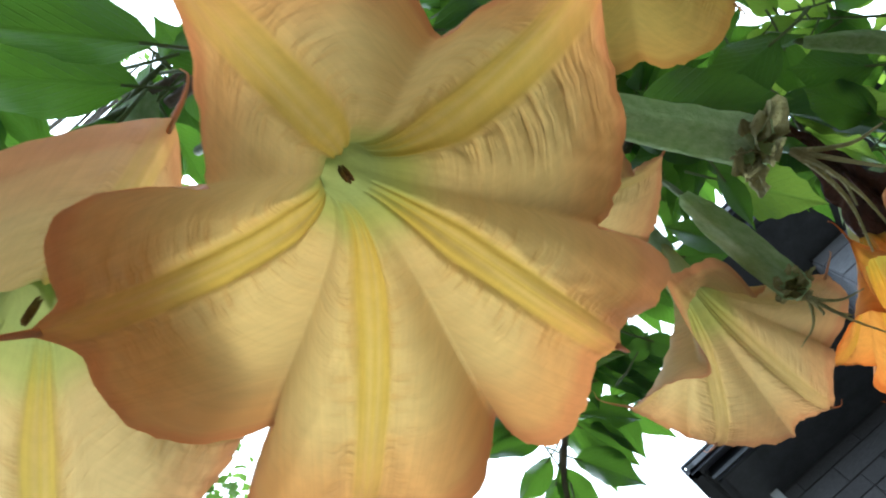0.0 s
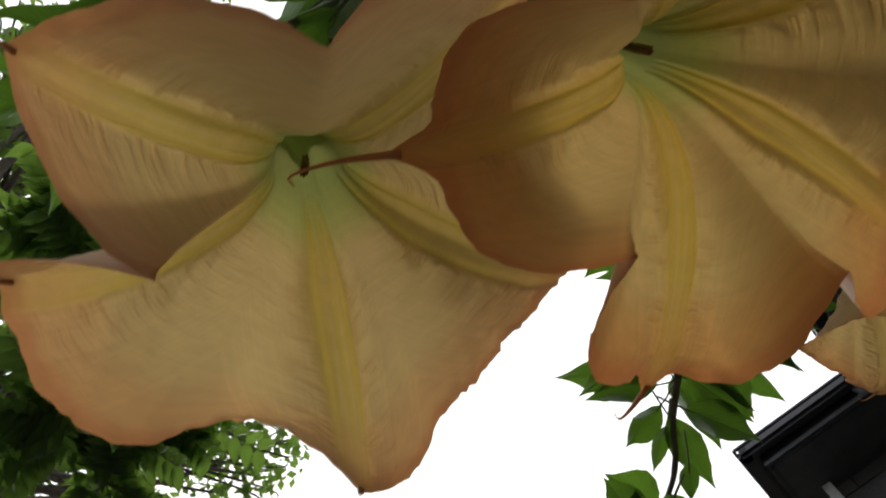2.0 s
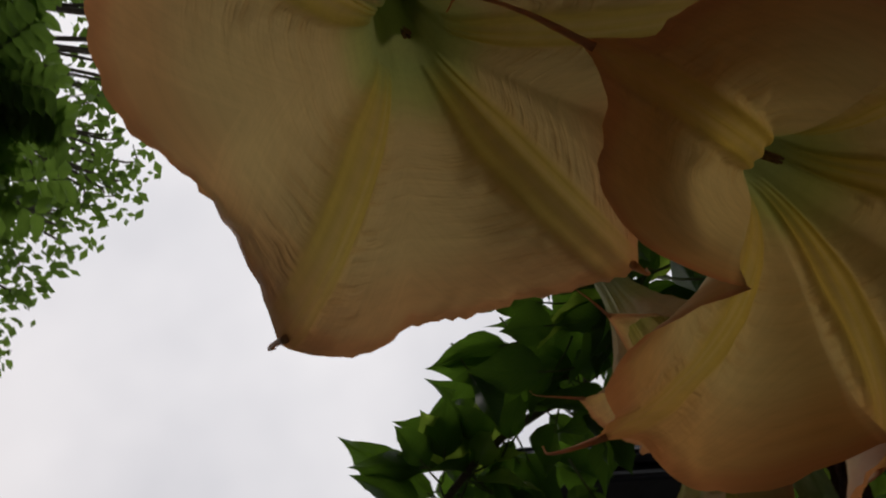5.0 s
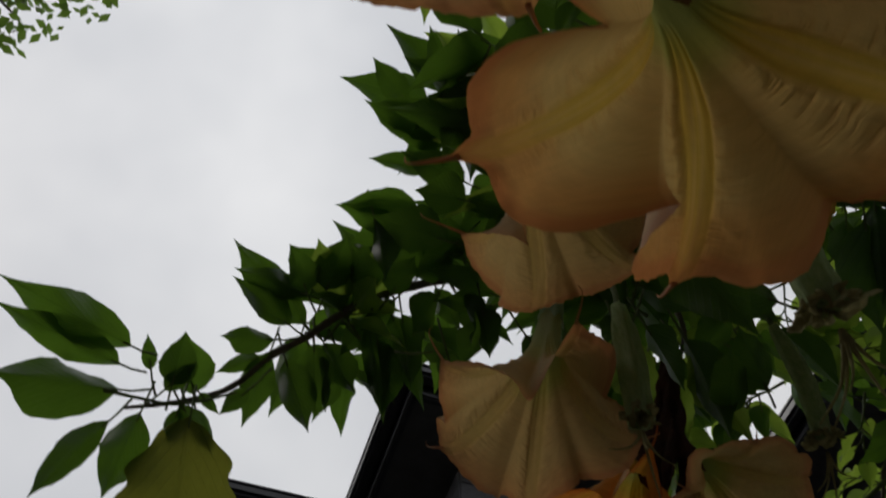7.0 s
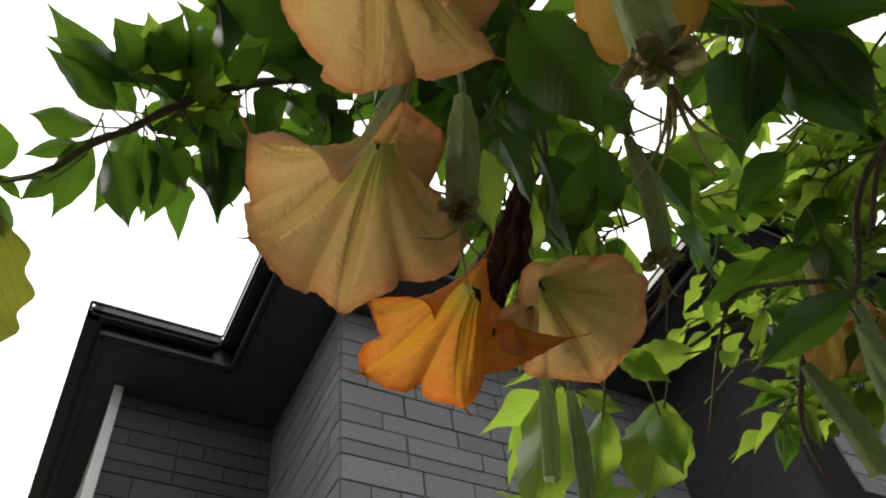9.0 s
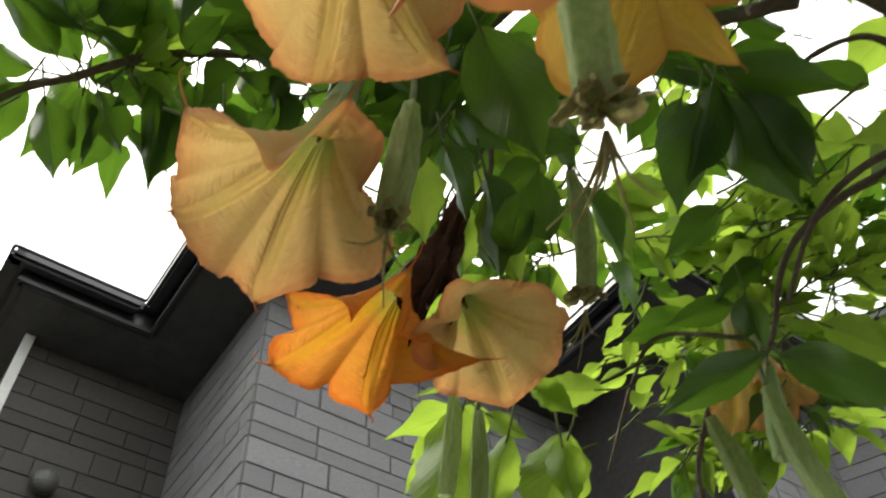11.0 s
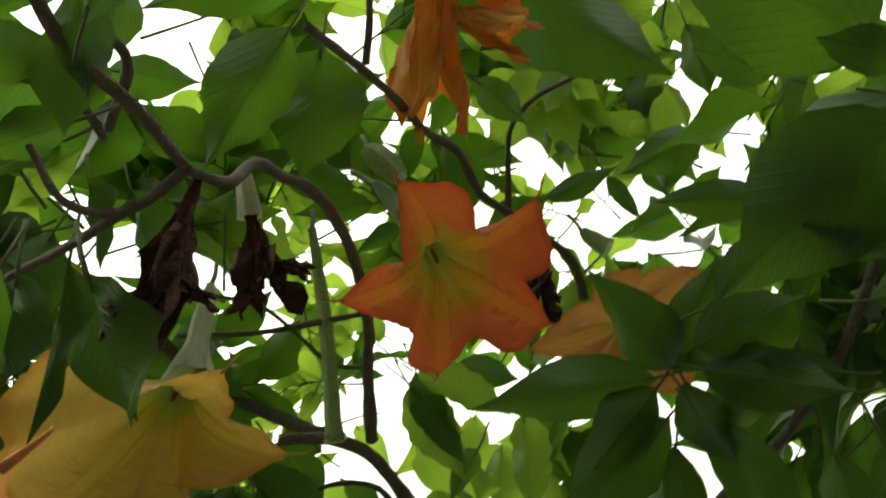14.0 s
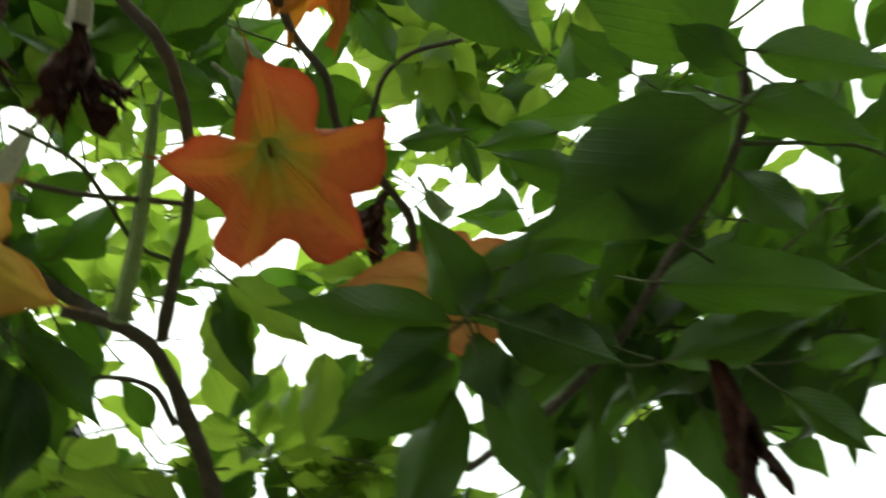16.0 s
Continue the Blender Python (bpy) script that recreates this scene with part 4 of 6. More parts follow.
FORK_B = [
    (0.177, 0.650, 1.995, 0.141, 0.712, 1.869, 0.065, 47),
    (0.289, 0.647, 1.983, 0.246, 0.687, 1.878, 0.067, 87),
    (0.229, 0.665, 1.984, 0.202, 0.703, 1.886, 0.038, 64),
    (0.269, 0.634, 1.962, 0.281, 0.656, 1.894, 0.036, -63),
    (0.140, 0.445, 2.076, 0.178, 0.494, 1.991, 0.042, -49),
    (0.137, 0.491, 2.109, 0.141, 0.542, 2.049, 0.032, -17),
    (0.058, 0.413, 2.056, 0.080, 0.467, 1.994, 0.047, -41),
    (0.208, 0.667, 2.008, 0.250, 0.660, 1.977, 0.021, -67),
    (0.223, 0.598, 1.994, 0.275, 0.599, 1.962, 0.028, -42),
    (0.300, 0.586, 1.988, 0.224, 0.604, 1.988, 0.031, 55),
    (0.293, 0.476, 2.178, 0.355, 0.475, 2.144, 0.036, -59),
]
FORK_B_2 = [
    (0.400, 0.441, 2.133, 0.354, 0.498, 2.105, 0.035, 31),
]
FORK_C = [
    (0.431, 0.458, 2.169, 0.376, 0.502, 2.142, 0.038, 41),
    (0.442, 0.339, 2.212, 0.358, 0.338, 2.262, 0.044, 42),
    (0.348, 0.342, 2.265, 0.405, 0.357, 2.229, 0.034, -33),
    (0.312, 0.368, 2.216, 0.302, 0.428, 2.197, 0.032, 11),
    (0.347, 0.369, 2.222, 0.343, 0.432, 2.173, 0.032, -1),
    (0.384, 0.315, 2.255, 0.452, 0.295, 2.181, 0.039, -22),
    (0.536, 0.298, 2.220, 0.478, 0.305, 2.260, 0.032, 30),
    (0.489, 0.557, 2.137, 0.416, 0.603, 2.130, 0.035, 45),
    (0.504, 0.504, 2.159, 0.469, 0.569, 2.145, 0.034, 28),
    (0.468, 0.519, 2.107, 0.497, 0.561, 2.051, 0.038, -32),
    (0.476, 0.615, 2.179, 0.390, 0.648, 2.142, 0.042, 54),
]
CANOPY_A = [
    (-0.037, 0.095, 2.257, 0.001, 0.159, 2.210, 0.062, -26),
    (-0.000, 0.122, 2.321, 0.070, 0.073, 2.328, 0.043, -35),
    (-0.038, 0.003, 2.157, -0.021, 0.050, 2.103, 0.044, -48),
    (0.054, -0.110, 2.226, -0.022, 0.021, 2.153, 0.061, 7),
    (0.075, -0.043, 2.217, 0.092, 0.075, 2.144, 0.070, -18),
    (0.108, -0.047, 2.231, 0.163, 0.041, 2.178, 0.093, 0),
    (0.192, -0.206, 2.327, 0.345, -0.262, 2.201, 0.103, -26),
    (0.252, -0.123, 2.310, 0.309, -0.133, 2.264, 0.037, -19),
    (0.308, -0.336, 1.985, 0.167, -0.283, 2.034, 0.094, 14),
    (0.292, -0.296, 2.388, 0.327, -0.360, 2.360, 0.035, -15),
    (0.383, -0.328, 2.341, 0.439, -0.292, 2.282, 0.049, 16),
]
CANOPY_B = [
    (0.477, -0.265, 2.297, 0.458, -0.170, 2.319, 0.050, 23),
    (0.365, -0.098, 2.223, 0.385, -0.173, 2.211, 0.024, -32),
    (0.400, -0.158, 2.238, 0.449, -0.153, 2.205, 0.018, -18),
    (0.340, -0.327, 1.963, 0.331, -0.205, 1.951, 0.062, 16),
    (0.401, -0.236, 2.045, 0.342, -0.165, 2.072, 0.034, 24),
    (0.055, 0.124, 1.985, 0.123, 0.146, 1.914, 0.051, -58),
    (-0.009, 0.125, 2.050, -0.061, 0.103, 2.061, 0.028, 55),
    (0.480, -0.327, 2.221, 0.450, -0.374, 2.228, 0.034, -8),
    (0.482, -0.289, 2.290, 0.437, -0.358, 2.303, 0.042, -15),
    (0.423, 0.132, 2.232, 0.497, 0.151, 2.143, 0.042, -50),
    (0.474, 0.109, 2.270, 0.515, 0.057, 2.217, 0.038, -49),
]
ROSETTE = [
    (0.427, -0.078, 2.000, 0.343, 0.045, 2.015, 0.050, 32),
    (0.417, -0.090, 1.988, 0.360, -0.095, 2.073, 0.052, 5),
    (0.423, -0.094, 1.997, 0.412, -0.176, 2.048, 0.040, -15),
    (0.427, -0.089, 2.001, 0.445, -0.161, 1.956, 0.022, -28),
    (0.431, -0.073, 1.995, 0.405, 0.006, 1.945, 0.048, 33),
    (0.439, -0.093, 1.990, 0.457, -0.084, 1.907, 0.042, -48),
    (0.415, -0.117, 1.987, 0.399, -0.199, 1.943, 0.047, -23),
    (0.426, -0.110, 1.976, 0.445, -0.178, 1.893, 0.049, -42),
    (0.403, -0.151, 1.999, 0.387, -0.237, 1.977, 0.040, -15),
]
ROSETTE_EAST_A = [
    (0.327, -0.311, 1.934, 0.338, -0.156, 1.926, 0.093, 19),
    (0.416, -0.226, 1.919, 0.416, -0.333, 1.820, 0.050, -19),
    (0.447, -0.065, 1.979, 0.412, 0.043, 1.928, 0.062, 41),
    (0.461, -0.056, 1.965, 0.480, 0.024, 1.869, 0.053, 21),
    (0.449, -0.085, 1.953, 0.495, -0.086, 1.847, 0.049, -24),
    (0.482, -0.142, 1.894, 0.508, -0.113, 1.833, 0.033, -1),
    (0.491, -0.171, 1.883, 0.515, -0.149, 1.823, 0.034, -17),
    (0.480, -0.211, 1.858, 0.508, -0.199, 1.790, 0.038, -20),
    (0.496, -0.265, 1.855, 0.512, -0.291, 1.787, 0.027, -20),
    (0.304, -0.347, 1.957, 0.314, -0.393, 1.873, 0.035, -3),
    (0.331, -0.327, 1.950, 0.358, -0.377, 1.878, 0.037, -1),
]
ROSETTE_EAST_A_2 = [
    (0.368, -0.305, 1.933, 0.387, -0.313, 1.859, 0.035, -21),
]
ROSETTE_EAST_B = [
    (0.455, -0.205, 1.886, 0.437, -0.296, 1.847, 0.040, -30),
    (0.470, -0.185, 1.931, 0.421, -0.139, 1.952, 0.028, 39),
    (0.387, -0.250, 1.911, 0.333, -0.221, 1.932, 0.023, 20),
    (0.313, -0.339, 1.956, 0.264, -0.302, 1.972, 0.032, 17),
    (0.470, -0.282, 1.847, 0.451, -0.324, 1.817, 0.022, -39),
    (0.465, -0.152, 1.966, 0.457, -0.079, 1.945, 0.030, 38),
    (0.361, -0.312, 2.118, 0.308, -0.277, 2.151, 0.036, 16),
]
FORK_D = [
    (0.428, 0.148, 2.226, 0.506, 0.158, 2.139, 0.054, -39),
    (0.368, 0.324, 2.164, 0.425, 0.352, 2.050, 0.055, -32),
    (0.345, 0.330, 2.175, 0.337, 0.411, 2.099, 0.051, 27),
    (0.539, 0.251, 2.069, 0.466, 0.305, 2.076, 0.056, 38),
    (0.413, 0.123, 2.218, 0.500, 0.078, 2.167, 0.046, -20),
    (0.537, 0.081, 2.201, 0.597, 0.140, 2.132, 0.049, 8),
    (0.572, 0.341, 2.058, 0.600, 0.306, 1.999, 0.037, -58),
    (0.527, 0.143, 2.193, 0.536, 0.201, 2.166, 0.029, 3),
    (0.681, 0.160, 2.110, 0.707, 0.206, 2.059, 0.029, 17),
    (0.667, 0.174, 2.120, 0.652, 0.216, 2.120, 0.020, 33),
    (0.417, 0.273, 2.224, 0.359, 0.279, 2.255, 0.027, 55),
]
FORK_D_2 = [
    (0.587, 0.243, 2.100, 0.532, 0.261, 2.143, 0.029, 50),
]
SPRAY_SHADED = [
    (0.037, 0.069, 1.889, 0.085, 0.079, 1.820, 0.030, 10),
    (0.018, 0.116, 1.934, 0.052, 0.142, 1.861, 0.030, -10),
    (0.039, 0.110, 1.959, 0.081, 0.169, 1.883, 0.021, 25),
    (-0.059, 0.192, 2.165, 0.007, 0.162, 2.122, 0.055, 20),
    (-0.023, 0.194, 2.107, -0.003, 0.236, 2.057, 0.052, -15),
    (0.019, 0.221, 2.112, 0.026, 0.267, 2.031, 0.058, 10),
    (0.044, 0.198, 2.146, 0.050, 0.253, 2.064, 0.055, -20),
    (0.048, 0.182, 2.220, 0.096, 0.206, 2.156, 0.054, 15),
    (0.016, 0.245, 2.025, 0.073, 0.230, 1.949, 0.048, 0),
    (0.083, 0.182, 2.270, 0.131, 0.195, 2.199, 0.051, -10),
]
FORK_E = [
    (0.131, 0.434, 2.081, 0.163, 0.484, 1.984, 0.047, -10),
    (0.085, 0.409, 2.062, 0.113, 0.443, 2.008, 0.040, 10),
    (0.198, 0.441, 2.136, 0.159, 0.490, 2.123, 0.035, 20),
    (0.131, 0.349, 2.031, 0.173, 0.357, 1.985, 0.052, 10),
    (0.108, 0.425, 2.175, 0.171, 0.443, 2.146, 0.047, -20),
    (0.142, 0.466, 2.119, 0.184, 0.508, 2.026, 0.046, 15),
    (0.076, 0.444, 2.148, 0.084, 0.490, 2.120, 0.033, 0),
    (0.234, 0.435, 2.101, 0.283, 0.463, 2.033, 0.030, -10),
]
BRANCH_NORTH_ROOT_3 = [
    (-0.098, 0.393, 2.217, -0.180, 0.366, 2.223, 0.052, 20),
    (-0.078, 0.412, 2.262, -0.137, 0.443, 2.225, 0.052, -20),
    (-0.178, 0.387, 2.268, -0.157, 0.447, 2.222, 0.046, 10),
    (-0.076, 0.352, 2.232, -0.132, 0.339, 2.236, 0.053, 10),
    (-0.104, 0.480, 2.252, -0.137, 0.513, 2.211, 0.050, -15),
    (-0.079, 0.484, 2.250, -0.053, 0.508, 2.214, 0.047, 15),
    (-0.054, 0.484, 2.227, -0.046, 0.523, 2.181, 0.038, 0),
    (-0.159, 0.478, 2.251, -0.130, 0.430, 2.253, 0.041, 20),
    (-0.189, 0.474, 2.250, -0.203, 0.415, 2.254, 0.047, -10),
    (-0.232, 0.460, 2.228, -0.209, 0.405, 2.257, 0.045, 15),
]
BRANCH_NORTH_ROOT_4 = [
    (-0.254, 0.460, 2.224, -0.272, 0.411, 2.243, 0.039, 10),
    (-0.177, 0.539, 2.250, -0.166, 0.604, 2.173, 0.043, -10),
    (-0.147, 0.516, 2.266, -0.133, 0.575, 2.195, 0.046, 10),
    (-0.254, 0.552, 2.231, -0.231, 0.590, 2.173, 0.035, 0),
    (-0.025, 0.369, 2.329, -0.073, 0.398, 2.289, 0.052, 10),
    (-0.111, 0.411, 2.349, -0.082, 0.450, 2.300, 0.057, -20),
    (0.095, 0.471, 2.235, 0.105, 0.508, 2.189, 0.038, 10),
    (0.133, 0.485, 2.253, 0.166, 0.507, 2.207, 0.043, -15),
    (0.191, 0.488, 2.269, 0.149, 0.516, 2.232, 0.040, 25),
]
LEAF_TWIGS = [BRANCH_NORTH_ROOT_3, BRANCH_NORTH_ROOT_4, SPRAY_SHADED, FORK_E, SPRAY_WEST, SPRAY_WEST_2, SPRAY_UPPER, SPRAY_UPPER_2, BRANCH_NORTH_A, BRANCH_NORTH_A_2, BRANCH_NORTH_B, BRANCH_NORTH_B_2, BRANCH_NORTH_PALE, BRANCH_NORTH_END, BRANCH_NORTH_ROOT, BRANCH_NORTH_ROOT_2, FORK_A, FORK_A_2, FORK_B, FORK_B_2, FORK_C, CANOPY_A, CANOPY_B, ROSETTE, ROSETTE_EAST_A, ROSETTE_EAST_A_2, ROSETTE_EAST_B, FORK_D, FORK_D_2]


leaf_rnd = random.Random(7)
FORK_SHAPES = [leaf_mesh("leaf", 48, 6, b, f, w, i + 50, 0.06) for i, (b, f, w) in enumerate([(0.10, 0.30, 0.2), (0.16, 0.4, 0.25), (0.05, 0.3, 0.2)])]
for me in FORK_SHAPES:
    me.materials.append(LEAF_YOUNG)
pet_v, pet_f = [], []
for twig in LEAF_TWIGS:
    shapes = AGED_SHAPES if twig is BRANCH_NORTH_PALE else FORK_SHAPES if twig is FORK_B else LEAF_SHAPES + FORK_SHAPES if twig in (FORK_A, FORK_D) else LEAF_SHAPES
    for bx, by, bz, tx, ty, tz, w, turn in twig:
        base, tip = Vector((bx, by, bz)), Vector((tx, ty, tz))
        add_leaf(leaf_matrix(base, tip, w, turn), leaf_rnd.choice(shapes))
        petiole(pet_v, pet_f, base, tip, 0.03)
pet = part("petiole_mass", mesh_from("petiole_mass", pet_v, pet_f), TWIG, shrub, "thin green leaf stalks")
pet.matrix_local = SHIFT
tagged(pet, "", "", "", "stuff")


def limb(pts, r0, r1, material=BARK, sides=10, wobble=0.25, knobs=0.35):
    ob = tube("limb", pts, r0, r1, material, shrub, sides, 7, wobble, knobs)
    ob.matrix_local = SHIFT
    return ob


# limbs, root end or tip end first: places, then the radii at both ends
BOUGHS = []
BOUGHS.append(([(-0.073, -0.009, 1.953), (-0.050, 0.002, 1.950), (-0.027, 0.005, 1.944), (0.005, 0.003, 1.937), (0.042, 0.008, 1.929)], 0.006, 0.005))
BOUGHS.append(([(0.042, 0.008, 1.929), (0.069, 0.008, 1.955), (0.082, 0.001, 1.997), (0.110, 0.006, 2.031), (0.147, 0.011, 2.072), (0.200, 0.032, 2.113), (0.261, 0.067, 2.155), (0.313, 0.105, 2.174), (0.359, 0.149, 2.191), (0.423, 0.206, 2.187)], 0.0045, 0.010))
BOUGHS.append(([(0.042, 0.009, 1.929), (0.039, 0.038, 1.929), (0.030, 0.063, 1.942), (0.010, 0.079, 1.959), (-0.018, 0.077, 1.985)], 0.005, 0.0035))
BOUGHS.append(([(0.037, 0.040, 1.929), (0.033, 0.103, 1.966), (0.029, 0.156, 2.006), (0.023, 0.200, 2.027)], 0.005, 0.004))
BOUGHS.append(([(0.054, -0.076, 2.040), (0.111, -0.073, 2.110), (0.169, -0.068, 2.176), (0.231, -0.059, 2.239), (0.295, -0.061, 2.300), (0.355, -0.045, 2.314), (0.413, -0.051, 2.330), (0.497, -0.065, 2.315), (0.540, -0.045, 2.294)], 0.005, 0.009))
BOUGHS.append(([(0.067, -0.132, 2.164), (0.094, -0.106, 2.137), (0.117, -0.077, 2.119)], 0.004, 0.005))
BOUGHS.append(([(0.190, 0.232, 2.182), (0.246, 0.181, 2.186), (0.282, 0.136, 2.189), (0.309, 0.100, 2.190)], 0.004, 0.005))
BOUGHS.append(([(0.163, 0.171, 2.152), (0.217, 0.151, 2.165), (0.265, 0.156, 2.177), (0.319, 0.162, 2.183), (0.356, 0.148, 2.194)], 0.003, 0.004))
BOUGHS.append(([(0.332, 0.250, 2.161), (0.376, 0.219, 2.165), (0.421, 0.205, 2.157), (0.483, 0.214, 2.134), (0.554, 0.229, 2.108), (0.649, 0.260, 2.053), (0.714, 0.259, 2.022), (0.807, 0.271, 1.986)], 0.009, 0.017))
BOUGHS.append(([(0.502, 0.239, 2.152), (0.462, 0.245, 2.180), (0.435, 0.298, 2.200), (0.454, 0.350, 2.185)], 0.006, 0.003))
BOUGHS.append(([(0.516, 0.283, 2.073), (0.480, 0.322, 2.082), (0.462, 0.371, 2.080), (0.457, 0.414, 2.067), (0.457, 0.469, 2.034)], 0.007, 0.004))
BOUGHS.append(([(0.578, 0.340, 2.153), (0.526, 0.400, 2.144), (0.498, 0.449, 2.128), (0.487, 0.486, 2.099), (0.486, 0.520, 2.062), (0.483, 0.546, 2.043)], 0.008, 0.004))
BOUGHS.append(([(-0.423, 0.515, 2.085), (-0.392, 0.532, 2.114), (-0.353, 0.545, 2.147), (-0.329, 0.550, 2.177), (-0.300, 0.537, 2.205), (-0.259, 0.526, 2.234), (-0.203, 0.504, 2.267), (-0.144, 0.497, 2.299), (-0.060, 0.487, 2.316)], 0.003, 0.009))
BOUGHS.append(([(-0.060, 0.487, 2.316), (-0.029, 0.485, 2.342), (0.108, 0.443, 2.333), (0.194, 0.346, 2.345), (0.330, 0.334, 2.321), (0.392, 0.237, 2.198)], 0.009, 0.012))
BOUGHS.append(([(0.108, 0.443, 2.333), (0.152, 0.459, 2.237), (0.160, 0.473, 2.157), (0.129, 0.488, 2.086)], 0.008, 0.003))
BOUGHS.append(([(0.312, -0.349, 1.977), (0.345, -0.335, 1.963), (0.375, -0.309, 1.952), (0.412, -0.266, 1.952), (0.448, -0.218, 1.946), (0.482, -0.179, 1.949), (0.527, -0.108, 1.963), (0.567, -0.027, 1.984)], 0.005, 0.007))
BOUGHS.append(([(0.345, -0.335, 1.963), (0.336, -0.382, 1.945), (0.332, -0.416, 1.928)], 0.003, 0.002))
BOUGHS.append(([(0.365, -0.322, 1.954), (0.379, -0.377, 1.917), (0.395, -0.398, 1.892)], 0.003, 0.002))
BOUGHS.append(([(0.431, -0.040, 2.364), (0.388, -0.081, 2.380), (0.355, -0.115, 2.386), (0.341, -0.158, 2.371), (0.348, -0.210, 2.353)], 0.006, 0.004))
BOUGHS.append(([(0.015, 0.080, 2.092), (-0.008, 0.018, 2.041), (-0.044, 0.003, 2.001), (-0.063, -0.012, 1.981), (-0.075, -0.022, 1.970)], 0.006, 0.004))
BOUGHS.append(([(-0.038, -0.012, 2.014), (-0.075, -0.027, 2.002), (-0.097, -0.032, 1.989)], 0.004, 0.003))
BOUGHS.append(([(0.015, 0.076, 2.062), (-0.007, 0.061, 2.045), (-0.028, 0.051, 2.026)], 0.005, 0.004))
BOUGHS.append(([(0.481, 0.281, 2.162), (0.473, 0.346, 2.171), (0.508, 0.384, 2.153)], 0.003, 0.002))
BOUGHS.append(([(0.503, 0.555, 2.081), (0.437, 0.634, 2.149), (0.417, 0.687, 2.120), (0.396, 0.755, 2.035)], 0.005, 0.003))
BOUGHS.append(([(0.455, 0.629, 2.031), (0.459, 0.683, 1.990), (0.481, 0.717, 1.945)], 0.005, 0.005))
BOUGHS.append(([(0.435, 0.652, 2.137), (0.368, 0.699, 2.112), (0.279, 0.702, 2.087)], 0.004, 0.003))
BOUGHS.append(([(-0.427, 0.474, 2.058), (-0.401, 0.498, 2.077), (-0.368, 0.515, 2.090), (-0.319, 0.525, 2.123)], 0.003, 0.002))
BOUGHS.append(([(0.807, 0.271, 1.986), (0.93, 0.30, 1.86), (1.06, 0.36, 1.45), (1.12, 0.42, 0.8), (1.10, 0.45, -0.02)], 0.017, 0.045))
for pts, r0, r1 in BOUGHS:
    limb(pts, r0 * 0.62, r1 * 0.62, TWIG if max(r0, r1) < 0.0042 else BARK)


# clouds of further leaves: middle, reach, number, size, youth
CLOUDS = []
CLOUDS.append(((0.46, -0.03, 2.71), (0.50, 0.45, 0.20), 150, 0.140, 0.6))
CLOUDS.append(((0.20, 0.16, 2.50), (0.22, 0.22, 0.12), 52, 0.130, 0.3))
CLOUDS.append(((0.66, 0.55, 2.40), (0.26, 0.24, 0.22), 70, 0.100, 0.6))
CLOUDS.append(((0.58, 0.52, 2.19), (0.24, 0.20, 0.10), 130, 0.065, 1.0))
CLOUDS.append(((0.57, 0.70, 2.19), (0.22, 0.14, 0.14), 90, 0.075, 0.9))
CLOUDS.append(((0.25, 0.66, 2.40), (0.16, 0.10, 0.16), 26, 0.100, 0.5))
CLOUDS.append(((-0.24, 0.53, 2.25), (0.14, 0.05, 0.03), 16, 0.100, 0.2))
CLOUDS.append(((0.62, -0.31, 2.09), (0.20, 0.22, 0.10), 46, 0.130, 0.0))
CLOUDS.append(((0.85, 0.23, 2.43), (0.30, 0.25, 0.20), 58, 0.120, 0.35))
CLOUDS.append(((0.15, 0.61, 2.29), (0.16, 0.14, 0.12), 18, 0.100, 0.6))
CLOUDS.append(((0.08, 0.27, 2.33), (0.16, 0.14, 0.10), 26, 0.130, 0.3))
CLOUDS.append(((-0.12, 0.53, 2.31), (0.13, 0.06, 0.05), 40, 0.100, 0.0))
CLOUDS.append(((0.62, 0.35, 2.40), (0.30, 0.25, 0.15), 24, 0.120, 0.6))
CLOUDS.append(((0.33, 0.78, 2.06), (0.15, 0.10, 0.10), 26, 0.100, 0.8))
CLOUDS.append(((0.22, 0.38, 2.52), (0.24, 0.20, 0.07), 50, 0.150, 0.0))
CLOUDS.append(((0.84, -0.34, 2.42), (0.24, 0.26, 0.10), 62, 0.150, 0.1))
CLOUDS.append(((0.30, -0.30, 2.60), (0.30, 0.22, 0.08), 18, 0.150, 0.2))
CLOUDS.append(((0.82, -0.22, 2.20), (0.18, 0.20, 0.08), 66, 0.140, 0.0))
CLOUDS.append(((0.68, 0.06, 2.34), (0.14, 0.14, 0.08), 22, 0.130, 0.1))
CLOUDS.append(((0.17, 0.47, 2.36), (0.22, 0.08, 0.08), 24, 0.130, 0.1))
CLOUDS.append(((0.64, 0.02, 2.36), (0.08, 0.08, 0.08), 14, 0.110, 0.7))
CLOUDS.append(((0.42, -0.44, 2.58), (0.18, 0.16, 0.06), 22, 0.130, 0.5))
CLOUDS.append(((0.51, -0.16, 2.52), (0.16, 0.16, 0.10), 16, 0.085, 0.8))
CLOUDS.append(((0.62, 0.02, 2.47), (0.16, 0.16, 0.10), 18, 0.085, 0.8))
CLOUDS.append(((0.27, -0.02, 2.66), (0.16, 0.16, 0.06), 10, 0.150, 0.1))
CLOUDS.append(((-0.10, -0.13, 2.22), (0.15, 0.13, 0.05), 24, 0.130, 0.0))
CLOUDS.append(((0.03, 0.38, 2.32), (0.06, 0.08, 0.05), 12, 0.100, 0.0))
CLOUDS.append(((0.16, 0.53, 2.25), (0.08, 0.06, 0.07), 18, 0.095, 0.1))
CLOUDS.append(((0.29, 0.57, 2.27), (0.10, 0.07, 0.07), 20, 0.080, 0.7))
CLOUDS.append(((0.52, -0.51, 2.19), (0.10, 0.09, 0.08), 20, 0.130, 0.0))
